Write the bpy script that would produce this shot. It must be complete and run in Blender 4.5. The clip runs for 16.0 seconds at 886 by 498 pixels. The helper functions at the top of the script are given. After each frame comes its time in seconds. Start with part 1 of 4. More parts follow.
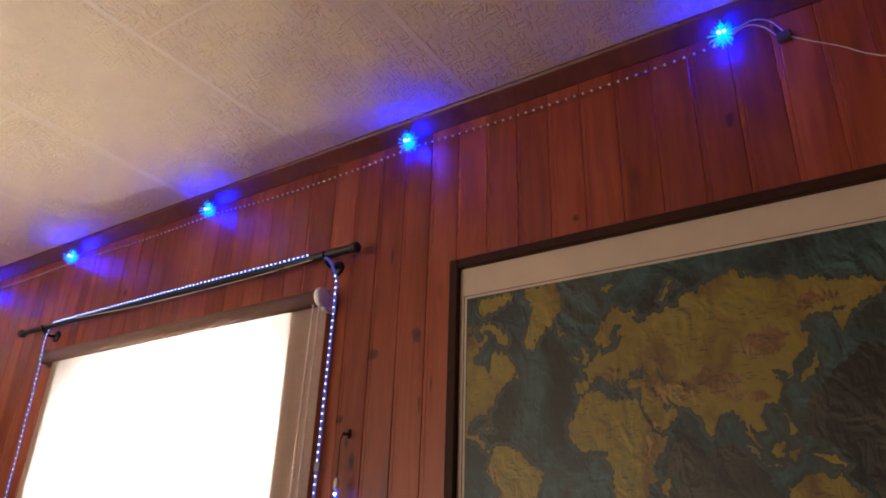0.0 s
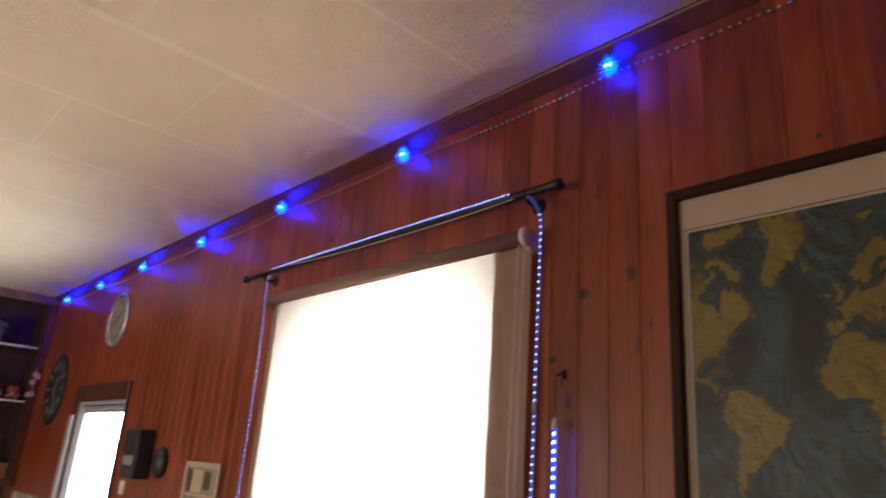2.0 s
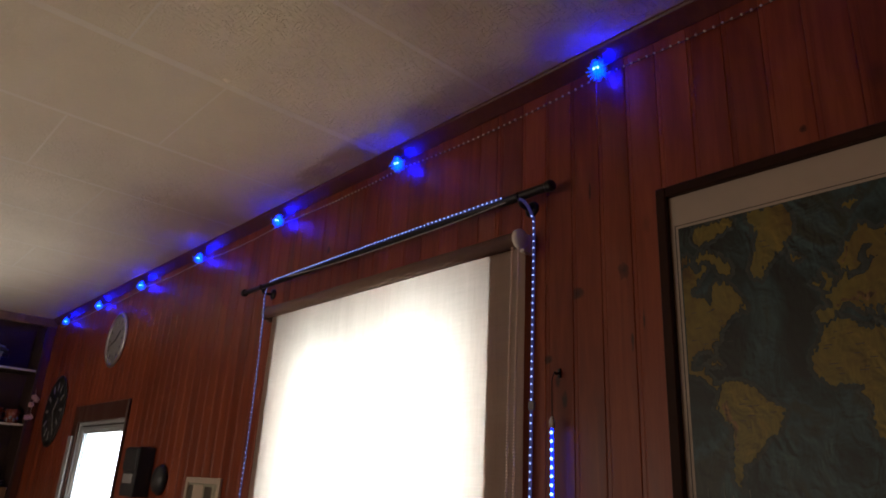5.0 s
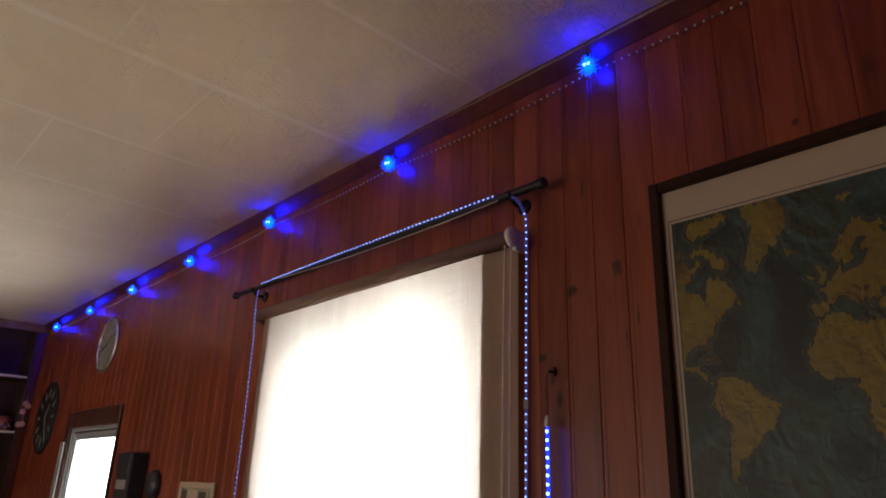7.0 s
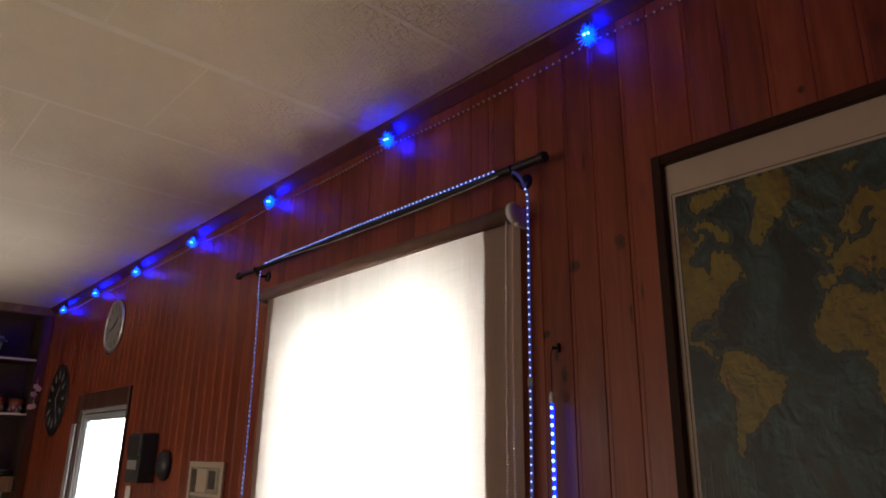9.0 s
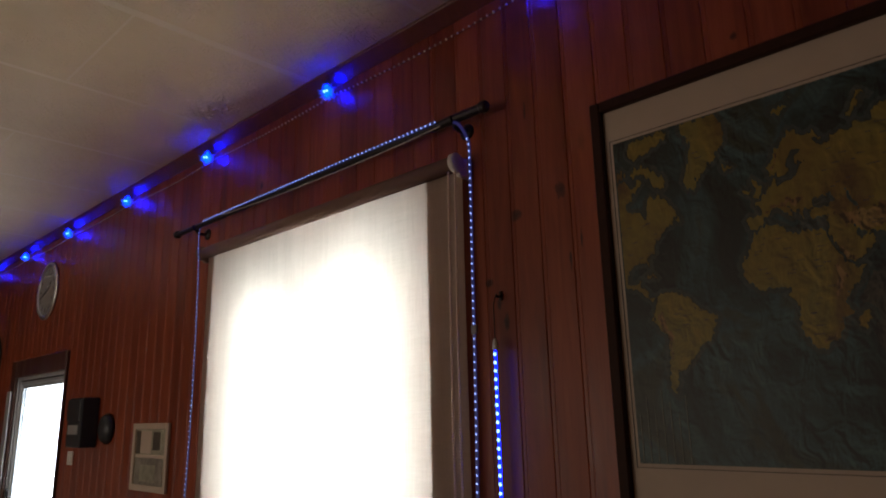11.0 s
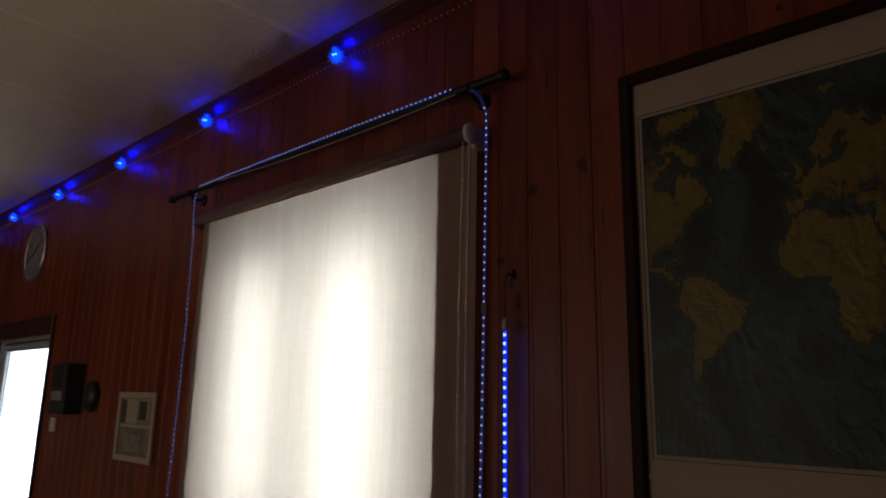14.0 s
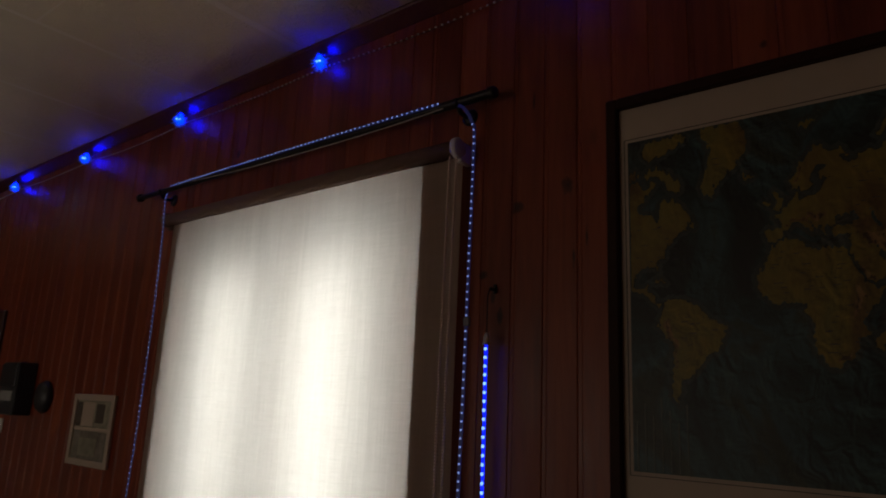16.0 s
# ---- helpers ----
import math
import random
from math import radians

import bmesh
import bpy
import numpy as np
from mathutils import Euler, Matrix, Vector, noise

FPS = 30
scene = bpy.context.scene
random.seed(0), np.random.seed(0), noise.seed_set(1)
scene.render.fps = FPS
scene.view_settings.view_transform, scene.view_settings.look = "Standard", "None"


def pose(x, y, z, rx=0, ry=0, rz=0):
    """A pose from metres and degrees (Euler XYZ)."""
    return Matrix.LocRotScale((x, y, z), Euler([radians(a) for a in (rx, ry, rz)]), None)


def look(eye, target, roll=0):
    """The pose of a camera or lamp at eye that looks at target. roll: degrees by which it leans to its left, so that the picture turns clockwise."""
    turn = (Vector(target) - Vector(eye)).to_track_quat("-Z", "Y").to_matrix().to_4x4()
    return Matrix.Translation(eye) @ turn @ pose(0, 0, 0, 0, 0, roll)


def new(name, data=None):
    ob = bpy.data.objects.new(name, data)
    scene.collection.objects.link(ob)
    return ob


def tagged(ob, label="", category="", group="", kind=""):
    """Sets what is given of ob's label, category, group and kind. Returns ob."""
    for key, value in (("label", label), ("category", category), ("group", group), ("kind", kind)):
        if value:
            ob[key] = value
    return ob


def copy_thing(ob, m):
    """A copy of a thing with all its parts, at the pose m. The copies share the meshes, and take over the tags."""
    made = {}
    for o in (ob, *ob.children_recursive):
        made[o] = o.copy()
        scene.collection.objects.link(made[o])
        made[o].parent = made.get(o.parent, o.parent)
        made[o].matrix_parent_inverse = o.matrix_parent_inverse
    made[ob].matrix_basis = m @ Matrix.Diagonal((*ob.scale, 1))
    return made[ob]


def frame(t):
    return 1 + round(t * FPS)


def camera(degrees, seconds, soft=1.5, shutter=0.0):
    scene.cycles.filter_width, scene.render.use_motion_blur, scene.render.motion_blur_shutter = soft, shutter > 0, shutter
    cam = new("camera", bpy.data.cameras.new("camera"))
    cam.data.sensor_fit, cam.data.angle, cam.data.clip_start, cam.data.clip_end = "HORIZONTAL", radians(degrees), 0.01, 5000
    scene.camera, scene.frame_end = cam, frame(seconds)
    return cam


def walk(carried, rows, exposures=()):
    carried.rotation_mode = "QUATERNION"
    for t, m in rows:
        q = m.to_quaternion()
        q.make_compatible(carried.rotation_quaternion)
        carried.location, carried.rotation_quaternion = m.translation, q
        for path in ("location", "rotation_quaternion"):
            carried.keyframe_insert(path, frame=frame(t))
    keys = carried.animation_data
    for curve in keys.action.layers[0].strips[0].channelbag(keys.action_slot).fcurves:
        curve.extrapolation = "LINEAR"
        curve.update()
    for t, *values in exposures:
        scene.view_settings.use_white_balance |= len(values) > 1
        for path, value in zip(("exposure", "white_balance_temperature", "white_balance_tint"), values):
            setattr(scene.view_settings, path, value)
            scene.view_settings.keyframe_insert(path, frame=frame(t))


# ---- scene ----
cam = camera(65.9, 16.0, 1.8, 0.6)
PATH = [
    (0, (1.649, -1.386, 1.546), (0.638, 0.136, 2.36), 1.8),
    (0.5, (1.644, -1.381, 1.55), (0.59, 0.127, 2.335), 2.5),
    (1, (1.64, -1.401, 1.574), (0.481, 0.063, 2.291), 2.8),
    (1.5, (1.594, -1.406, 1.576), (0.292, -0.046, 2.25), 3.6),
    (2, (1.544, -1.413, 1.574), (0.121, -0.146, 2.182), 4.2),
    (2.5, (1.506, -1.421, 1.532), (-0.013, -0.245, 2.088), 5.1),
    (2.6, (1.503, -1.438, 1.513), (-0.016, -0.265, 2.08), 5.7),
    (3, (1.503, -1.431, 1.507), (-0.003, -0.246, 2.078), 6.4),
    (3.5, (1.526, -1.424, 1.513), (0.095, -0.158, 2.105), 4.5),
    (4, (1.528, -1.411, 1.523), (0.127, -0.124, 2.139), 4.3),
    (4.5, (1.549, -1.409, 1.523), (0.144, -0.146, 2.18), 3.5),
    (4.7, (1.556, -1.407, 1.527), (0.147, -0.151, 2.187), 3.2),
    (7, (1.547, -1.393, 1.532), (0.151, -0.123, 2.193), 2.0),
    (7.5, (1.54, -1.384, 1.517), (0.148, -0.112, 2.181), 2.2),
    (8, (1.542, -1.379, 1.515), (0.153, -0.097, 2.168), 2.2),
    (8.2, (1.544, -1.377, 1.528), (0.141, -0.103, 2.167), 2.1),
    (10.3, (1.54, -1.374, 1.558), (0.133, -0.055, 2.088), -1.1),
    (10.5, (1.549, -1.369, 1.549), (0.172, -0.018, 2.077), -1.0),
    (11, (1.545, -1.362, 1.531), (0.207, 0.048, 2.0), -1.4),
    (11.5, (1.538, -1.324, 1.548), (0.179, 0.075, 1.989), -3.4),
    (12, (1.506, -1.339, 1.537), (0.136, 0.058, 1.953), -2.0),
    (12.5, (1.503, -1.337, 1.507), (0.111, 0.046, 1.893), -0.2),
    (13, (1.504, -1.335, 1.524), (0.12, 0.053, 1.921), -0.8),
    (13.5, (1.48, -1.333, 1.517), (0.112, 0.066, 1.933), 0.1),
    (14, (1.449, -1.33, 1.524), (0.121, 0.105, 1.949), 1.1),
    (14.5, (1.398, -1.372, 1.511), (0.126, 0.112, 1.936), 2.6),
    (15, (1.395, -1.372, 1.518), (0.123, 0.112, 1.943), 3.8),
    (15.5, (1.394, -1.374, 1.506), (0.125, 0.103, 1.965), 3.7),
    (16, (1.406, -1.388, 1.531), (0.18, 0.126, 1.982), 2.5),
]
walk(cam, [(t, look(eye, aim, roll)) for t, eye, aim, roll in PATH], [(0, 1.78), (0.5, 1.85), (1, 1.73), (1.5, 1.60), (2, 1.30), (2.5, 0.68), (3, 0.12), (3.5, -0.11), (4.0, -0.07), (4.5, 0.03), (7, 0.46), (7.5, 0.47), (8, 0.47), (10.5, -0.02), (11, -0.13), (12, -0.55), (12.5, -0.76), (13.5, -1.08), (14.5, -1.30), (16, -1.50)])

# ---- world and large lights ----
world = bpy.data.worlds.new("world")
scene.world = world
world.use_nodes = True
wn = world.node_tree
sky = wn.nodes.new("ShaderNodeTexSky")
sky.sky_type, sky.sun_disc = "NISHITA", False
sky.sun_elevation, sky.sun_rotation = radians(48), radians(20)
wn.links.new(sky.outputs[0], wn.nodes["Background"].inputs[0])
wn.nodes["Background"].inputs[1].default_value = 0.05


def lamp(name, kind, m, energy, color, **more):
    data = bpy.data.lights.new(name, kind)
    data.energy, data.color = energy, color
    if kind == "AREA":
        data.shape, data.size, data.size_y = "RECTANGLE", more["w"], more["h"]
    elif kind == "SUN":
        data.angle = radians(more["angle"])
    else:
        data.shadow_soft_size = more["r"]
    ob = new(name, data)
    ob.matrix_world = m
    return ob


lamp("sun", "SUN", look((0.5, 4, 5), (0, 0, 1)), 0.5, (1, 0.95, 0.88), angle=12)
# daylight in the two sashes behind the blind
lamp("window_daylight", "AREA", look((-0.37, 0.20, 1.38), (-0.37, -1, 1.38)), 1.12, (1, 0.89, 0.74), w=0.98, h=1.16)
for x, e in ((-0.64, 10.6), (-0.13, 14.0)):
    lamp("window_daylight", "AREA", look((x, 0.155, 1.52), (x, -1, 1.50)), e, (0.94, 0.98, 1.0), w=0.27, h=0.90)
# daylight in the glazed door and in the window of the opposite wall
lamp("door_daylight", "AREA", look((-3.15, 0.16, 0.95), (-3.4, -2, 1.35)), 28, (0.80, 0.90, 1), w=0.8, h=1.6)
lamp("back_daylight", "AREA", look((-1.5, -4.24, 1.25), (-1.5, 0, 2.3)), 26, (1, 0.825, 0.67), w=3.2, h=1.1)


# ---- materials ----
def material(name):
    m = bpy.data.materials.new(name)
    m.use_nodes = True
    nt = m.node_tree
    return m, nt, nt.nodes["Principled BSDF"]


def nd(nt, kind, **props):
    n = nt.nodes.new("ShaderNode" + kind)
    for k, v in props.items():
        if k == "operation":
            n.operation = v
        elif k == "data_type":
            n.data_type = v
        elif k == "feature":
            n.feature = v
        elif k == "blend_type":
            n.blend_type = v
    return n


def put_in(nt, node, **values):
    """Sets or links inputs by name; underscores stand for blanks."""
    for k, v in values.items():
        s = node.inputs[k.replace("_", " ")]
        if hasattr(v, "is_linked"):
            nt.links.new(v, s)
        else:
            s.default_value = v
    return node


def noise_of(nt, vec, scale, detail=4, rough=0.55, distortion=0.0):
    n = nd(nt, "TexNoise")
    put_in(nt, n, Scale=scale, Detail=detail, Roughness=rough, Distortion=distortion)
    if vec is not None:
        nt.links.new(vec, n.inputs["Vector"])
    return n.outputs["Fac"]


def ramp(nt, fac, stops):
    r = nt.nodes.new("ShaderNodeValToRGB")
    while len(r.color_ramp.elements) < len(stops):
        r.color_ramp.elements.new(0.5)
    for e, (p, c) in zip(r.color_ramp.elements, stops):
        e.position, e.color = p, (*c, 1) if len(c) == 3 else c
    nt.links.new(fac, r.inputs[0])
    return r.outputs[0]


def mix(nt, fac, a, b, blend="MIX"):
    m = nd(nt, "Mix", data_type="RGBA", blend_type=blend)
    for s, v in ((m.inputs[0], fac), (m.inputs[6], a), (m.inputs[7], b)):
        if hasattr(v, "is_linked"):
            nt.links.new(v, s)
        else:
            s.default_value = v if isinstance(v, float) else (*v, 1)
    return m.outputs[2]


def maths(nt, op, a, b=0.0, c=0.0):
    m = nd(nt, "Math", operation=op)
    for s, v in zip(m.inputs, (a, b, c)):
        if hasattr(v, "is_linked"):
            nt.links.new(v, s)
        else:
            s.default_value = v
    return m.outputs[0]


def scaled(nt, vec, s, offset=None):
    m = nd(nt, "Mapping")
    nt.links.new(vec, m.inputs["Vector"])
    m.inputs["Scale"].default_value = s
    if offset is not None:
        nt.links.new(offset, m.inputs["Location"])
    return m.outputs[0]


def bump(nt, bsdf, height, strength=0.3, distance=0.002):
    b = nt.nodes.new("ShaderNodeBump")
    put_in(nt, b, Strength=strength, Distance=distance, Height=height)
    nt.links.new(b.outputs[0], bsdf.inputs["Normal"])


def position(nt):
    return nt.nodes.new("ShaderNodeNewGeometry").outputs["Position"]


def pine(name, dark, mid, light, knots=(), rough=0.36):
    """Varnished pine with upright grain; each board has its own tone."""
    m, nt, b = material(name)
    pos = position(nt)
    rnd = nt.nodes.new("ShaderNodeObjectInfo").outputs["Random"]
    comb = nt.nodes.new("ShaderNodeCombineXYZ")
    for s, k in zip(comb.inputs, (7.0, 3.0, 19.0)):
        nt.links.new(maths(nt, "MULTIPLY", rnd, k), s)
    v = scaled(nt, pos, (1, 1, 0.07), comb.outputs[0])
    grain = noise_of(nt, v, 46, 5, 0.6, 0.6)
    fine = noise_of(nt, scaled(nt, pos, (1, 1, 0.025), comb.outputs[0]), 260, 3, 0.6)
    wide = noise_of(nt, scaled(nt, pos, (1, 1, 0.16), comb.outputs[0]), 9, 3, 0.5, 1.2)
    g = maths(nt, "ADD", maths(nt, "MULTIPLY", grain, 0.5), maths(nt, "MULTIPLY", wide, 0.5))
    col = ramp(nt, g, [(0.30, dark), (0.50, mid), (0.70, light)])
    col = mix(nt, maths(nt, "MULTIPLY", fine, 0.30), col, (0.10, 0.022, 0.008))
    tone = ramp(nt, rnd, [(0.0, (0.80, 0.76, 0.76)), (0.5, (0.97, 0.95, 0.95)), (1.0, (1.14, 1.16, 1.14))])
    col = mix(nt, 1.0, col, tone, "MULTIPLY")
    # scattered small knots
    vo = nt.nodes.new("ShaderNodeTexVoronoi")
    put_in(nt, vo, Vector=scaled(nt, pos, (1, 1, 0.5), comb.outputs[0]), Scale=3.4)
    d = maths(nt, "ADD", vo.outputs["Distance"], maths(nt, "MULTIPLY", noise_of(nt, pos, 60, 2), 0.02))
    k = ramp(nt, d, [(0.030, (1, 1, 1)), (0.085, (0, 0, 0))])
    col = mix(nt, maths(nt, "MULTIPLY", k, 0.8), col, (0.045, 0.014, 0.007))
    # the knots that stand out, each with its own place and size
    for x, z, r, tall in knots:
        off = nd(nt, "VectorMath", operation="SUBTRACT")
        nt.links.new(pos, off.inputs[0])
        off.inputs[1].default_value = (x, 0, z)
        ln = nd(nt, "VectorMath", operation="LENGTH")
        nt.links.new(scaled(nt, off.outputs[0], (0.78 / r, 0, 0.78 / (r * tall))), ln.inputs[0])
        dd = maths(nt, "ADD", ln.outputs["Value"], maths(nt, "MULTIPLY", noise_of(nt, pos, 48, 4, 0.65), 1.1))
        kk = ramp(nt, dd, [(0.60, (1, 1, 1)), (1.10, (0.55, 0.55, 0.55)), (2.0, (0, 0, 0))])
        col = mix(nt, maths(nt, "MULTIPLY", kk, 0.92), col, (0.032, 0.009, 0.005))
    b.inputs["Specular IOR Level"].default_value = 0.38
    nt.links.new(col, b.inputs["Base Color"])
    nt.links.new(ramp(nt, wide, [(0.3, (rough - 0.06,) * 3), (0.7, (rough + 0.12,) * 3)]), b.inputs["Roughness"])
    bump(nt, b, maths(nt, "ADD", grain, fine), 0.18, 0.0012)
    return m


def plain(name, color, rough=0.5, metal=0.0, vary=0.12, scale=30, rel=0.0, trans=0.0):
    """A simple surface with two scales of uneven tone and gloss."""
    m, nt, b = material(name)
    pos = position(nt)
    n = maths(nt, "ADD", maths(nt, "MULTIPLY", noise_of(nt, pos, scale, 4), 0.6), maths(nt, "MULTIPLY", noise_of(nt, pos, scale / 8, 2), 0.4))
    lo, hi = tuple(c * (1 - vary) for c in color), tuple(min(1, c * (1 + vary)) for c in color)
    nt.links.new(ramp(nt, n, [(0.3, lo), (0.7, hi)]), b.inputs["Base Color"])
    nt.links.new(ramp(nt, n, [(0.3, (max(0.03, rough - 0.05),) * 3), (0.7, (rough + 0.07,) * 3)]), b.inputs["Roughness"])
    b.inputs["Metallic"].default_value = metal
    b.inputs["Transmission Weight"].default_value = trans
    if rel:
        bump(nt, b, n, 0.4, rel)
    return m


def glowing(name, color, strength):
    m, nt, b = material(name)
    b.inputs["Base Color"].default_value = (*color, 1)
    b.inputs["Emission Color"].default_value = (*color, 1)
    b.inputs["Emission Strength"].default_value = strength
    return m


KNOTS = [(0.655, 2.057, 0.029, 1.1), (0.515, 2.023, 0.031, 0.9), (0.415, 1.86, 0.022, 0.9), (0.470, 1.755, 0.016, 2.2),
         (1.105, 2.285, 0.016, 1.0), (1.475, 2.435, 0.019, 1.5), (1.60, 2.63, 0.012, 3.0), (0.672, 1.88, 0.006, 8.0), (0.705, 1.93, 0.005, 9.0), (0.448, 1.80, 0.014, 1.6), (0.560, 2.30, 0.008, 5.0), (-0.72, 2.42, 0.018, 1.4)]
M_PINE = pine("varnished_pine", (0.145, 0.024, 0.0105), (0.255, 0.050, 0.0185), (0.365, 0.088, 0.033), KNOTS)
M_TRIM = pine("dark_trim", (0.070, 0.022, 0.011), (0.115, 0.036, 0.017), (0.16, 0.052, 0.025))
M_CORNICE = pine("cornice_wood", (0.070, 0.016, 0.008), (0.115, 0.026, 0.012), (0.16, 0.040, 0.018))
M_CUPB = pine("cupboard_wood", (0.16, 0.09, 0.045), (0.25, 0.15, 0.075), (0.34, 0.21, 0.11), rough=0.5)
# inside of the cupboard: shade of the recess is put into this dark brown
M_SHADED_INSIDE = plain("shaded_cupboard_inside", (0.055, 0.028, 0.022), 0.55, vary=0.25, scale=12)
M_WALLBACK = plain("painted_wall", (0.36, 0.22, 0.13), 0.7, vary=0.15, scale=8)
M_FLOOR = plain("brown_floor", (0.15, 0.09, 0.055), 0.5, vary=0.25, scale=6)
M_BLACKM = plain("dark_metal", (0.030, 0.026, 0.026), 0.42, 0.6, 0.25, 60)
M_FRAME = plain("dark_frame", (0.036, 0.014, 0.008), 0.6, 0.0, 0.3, 40)
M_FRAME.node_tree.nodes["Principled BSDF"].inputs["Specular IOR Level"].default_value = 0.15
M_PAPER = plain("paper", (0.50, 0.41, 0.33), 0.75, 0, 0.07, 14)
M_WHITEP = plain("white_plastic", (0.72, 0.70, 0.66), 0.35, 0, 0.05, 50)
M_BEAD = plain("bead_plastic", (0.80, 0.74, 0.68), 0.3, 0, 0.06, 80)
M_WIRE = plain("clear_wire", (0.55, 0.50, 0.46), 0.3, 0, 0.1, 80)
M_CLIP = plain("clear_clip", (0.20, 0.18, 0.19), 0.3, 0, 0.1, 80)
M_CHROME = plain("brushed_silver", (0.62, 0.62, 0.62), 0.30, 0.9, 0.1, 40)
M_FACE = plain("clock_face", (0.27, 0.265, 0.265), 0.4, 0, 0.08, 20)
M_MARK = plain("dark_marks", (0.05, 0.045, 0.045), 0.5, 0, 0.2, 60)
M_DARKDISC = plain("dark_disc", (0.018, 0.020, 0.022), 0.4, 0, 0.35, 25)
M_PALEMARK = plain("pale_marks", (0.27, 0.275, 0.28), 0.5, 0, 0.2, 60)
M_ALU = plain("window_aluminium", (0.50, 0.52, 0.54), 0.35, 0.5, 0.08, 30)
M_TILE = plain("cream_tile", (0.50, 0.47, 0.42), 0.25, 0, 0.12, 9)
M_GROUT = plain("dark_grout", (0.10, 0.085, 0.075), 0.85, 0, 0.2, 60)
M_SHELF = plain("white_shelf", (0.62, 0.60, 0.57), 0.5, 0, 0.08, 20)
M_ENAMEL = plain("pale_enamel", (0.40, 0.39, 0.38), 0.3, 0, 0.1, 20)
M_RED = plain("red_brown_glaze", (0.22, 0.055, 0.030), 0.25, 0, 0.3, 30)
M_PINK = plain("pink_porcelain", (0.60, 0.36, 0.34), 0.3, 0, 0.12, 60)
M_CHAIN = plain("chain_beads", (0.82, 0.66, 0.55), 0.35, 0, 0.06, 80)
M_BLIND_PLASTIC = plain("blind_plastic", (0.74, 0.70, 0.64), 0.4, 0, 0.05, 40)
M_PHOTO_A = plain("print_grey", (0.22, 0.20, 0.17), 0.6, 0, 0.5, 30)
M_PHOTO_B = plain("print_dark", (0.09, 0.075, 0.06), 0.6, 0, 0.6, 40)
M_PHOTO_C = plain("print_green", (0.30, 0.29, 0.22), 0.6, 0, 0.45, 26)
M_BOX = plain("dark_plastic", (0.022, 0.026, 0.032), 0.4, 0, 0.2, 40)
M_LED_WHITE = glowing("led_white", (0.32, 0.43, 1.0), 1.9)
M_LED_BLUE = glowing("led_blue", (0.30, 0.62, 1.0), 3.6)
M_LED_BOARD = glowing("led_board", (0.0, 0.012, 1.0), 4.0)
M_LED_CORE = glowing("led_core", (0.22, 0.62, 1.0), 5.0)
M_BLOSSOM = glowing("blue_blossom", (0.0, 0.105, 1.0), 1.7)


def ceiling_material():
    """Off-white ceiling board with raised worm-like plaster texture."""
    m, nt, b = material("textured_ceiling")
    pos = position(nt)
    big = noise_of(nt, pos, 1.6, 3)
    nt.links.new(ramp(nt, big, [(0.3, (0.58, 0.442, 0.295)), (0.7, (0.675, 0.522, 0.36))]), b.inputs["Base Color"])
    b.inputs["Roughness"].default_value = 0.75
    # short embossed dashes, some along the boards and some across, in drifting patches
    wob = noise_of(nt, pos, 30, 2)
    along = ramp(nt, noise_of(nt, scaled(nt, pos, (38, 125, 1)), 1, 1, 0.4, 0.35), [(0.52, (0, 0, 0)), (0.60, (1, 1, 1))])
    across = ramp(nt, noise_of(nt, scaled(nt, pos, (125, 38, 1)), 1, 1, 0.4, 0.35), [(0.54, (0, 0, 0)), (0.62, (1, 1, 1))])
    pick = ramp(nt, noise_of(nt, pos, 17, 2), [(0.46, (0, 0, 0)), (0.54, (1, 1, 1))])
    dash = maths(nt, "MAXIMUM", maths(nt, "MULTIPLY", along, pick), across)
    patch = ramp(nt, noise_of(nt, pos, 4.5, 3), [(0.40, (0.38, 0.38, 0.38)), (0.68, (1, 1, 1))])
    fine = maths(nt, "ADD", maths(nt, "MULTIPLY", noise_of(nt, pos, 110, 2), 0.22), maths(nt, "MULTIPLY", wob, 0.2))
    h = maths(nt, "ADD", maths(nt, "MULTIPLY", dash, patch), fine)
    bump(nt, b, h, 0.85, 0.0030)
    return m


M_CEIL = ceiling_material()
M_SEAM = plain("seam_filler", (0.66, 0.53, 0.40), 0.8, 0, 0.06, 12)


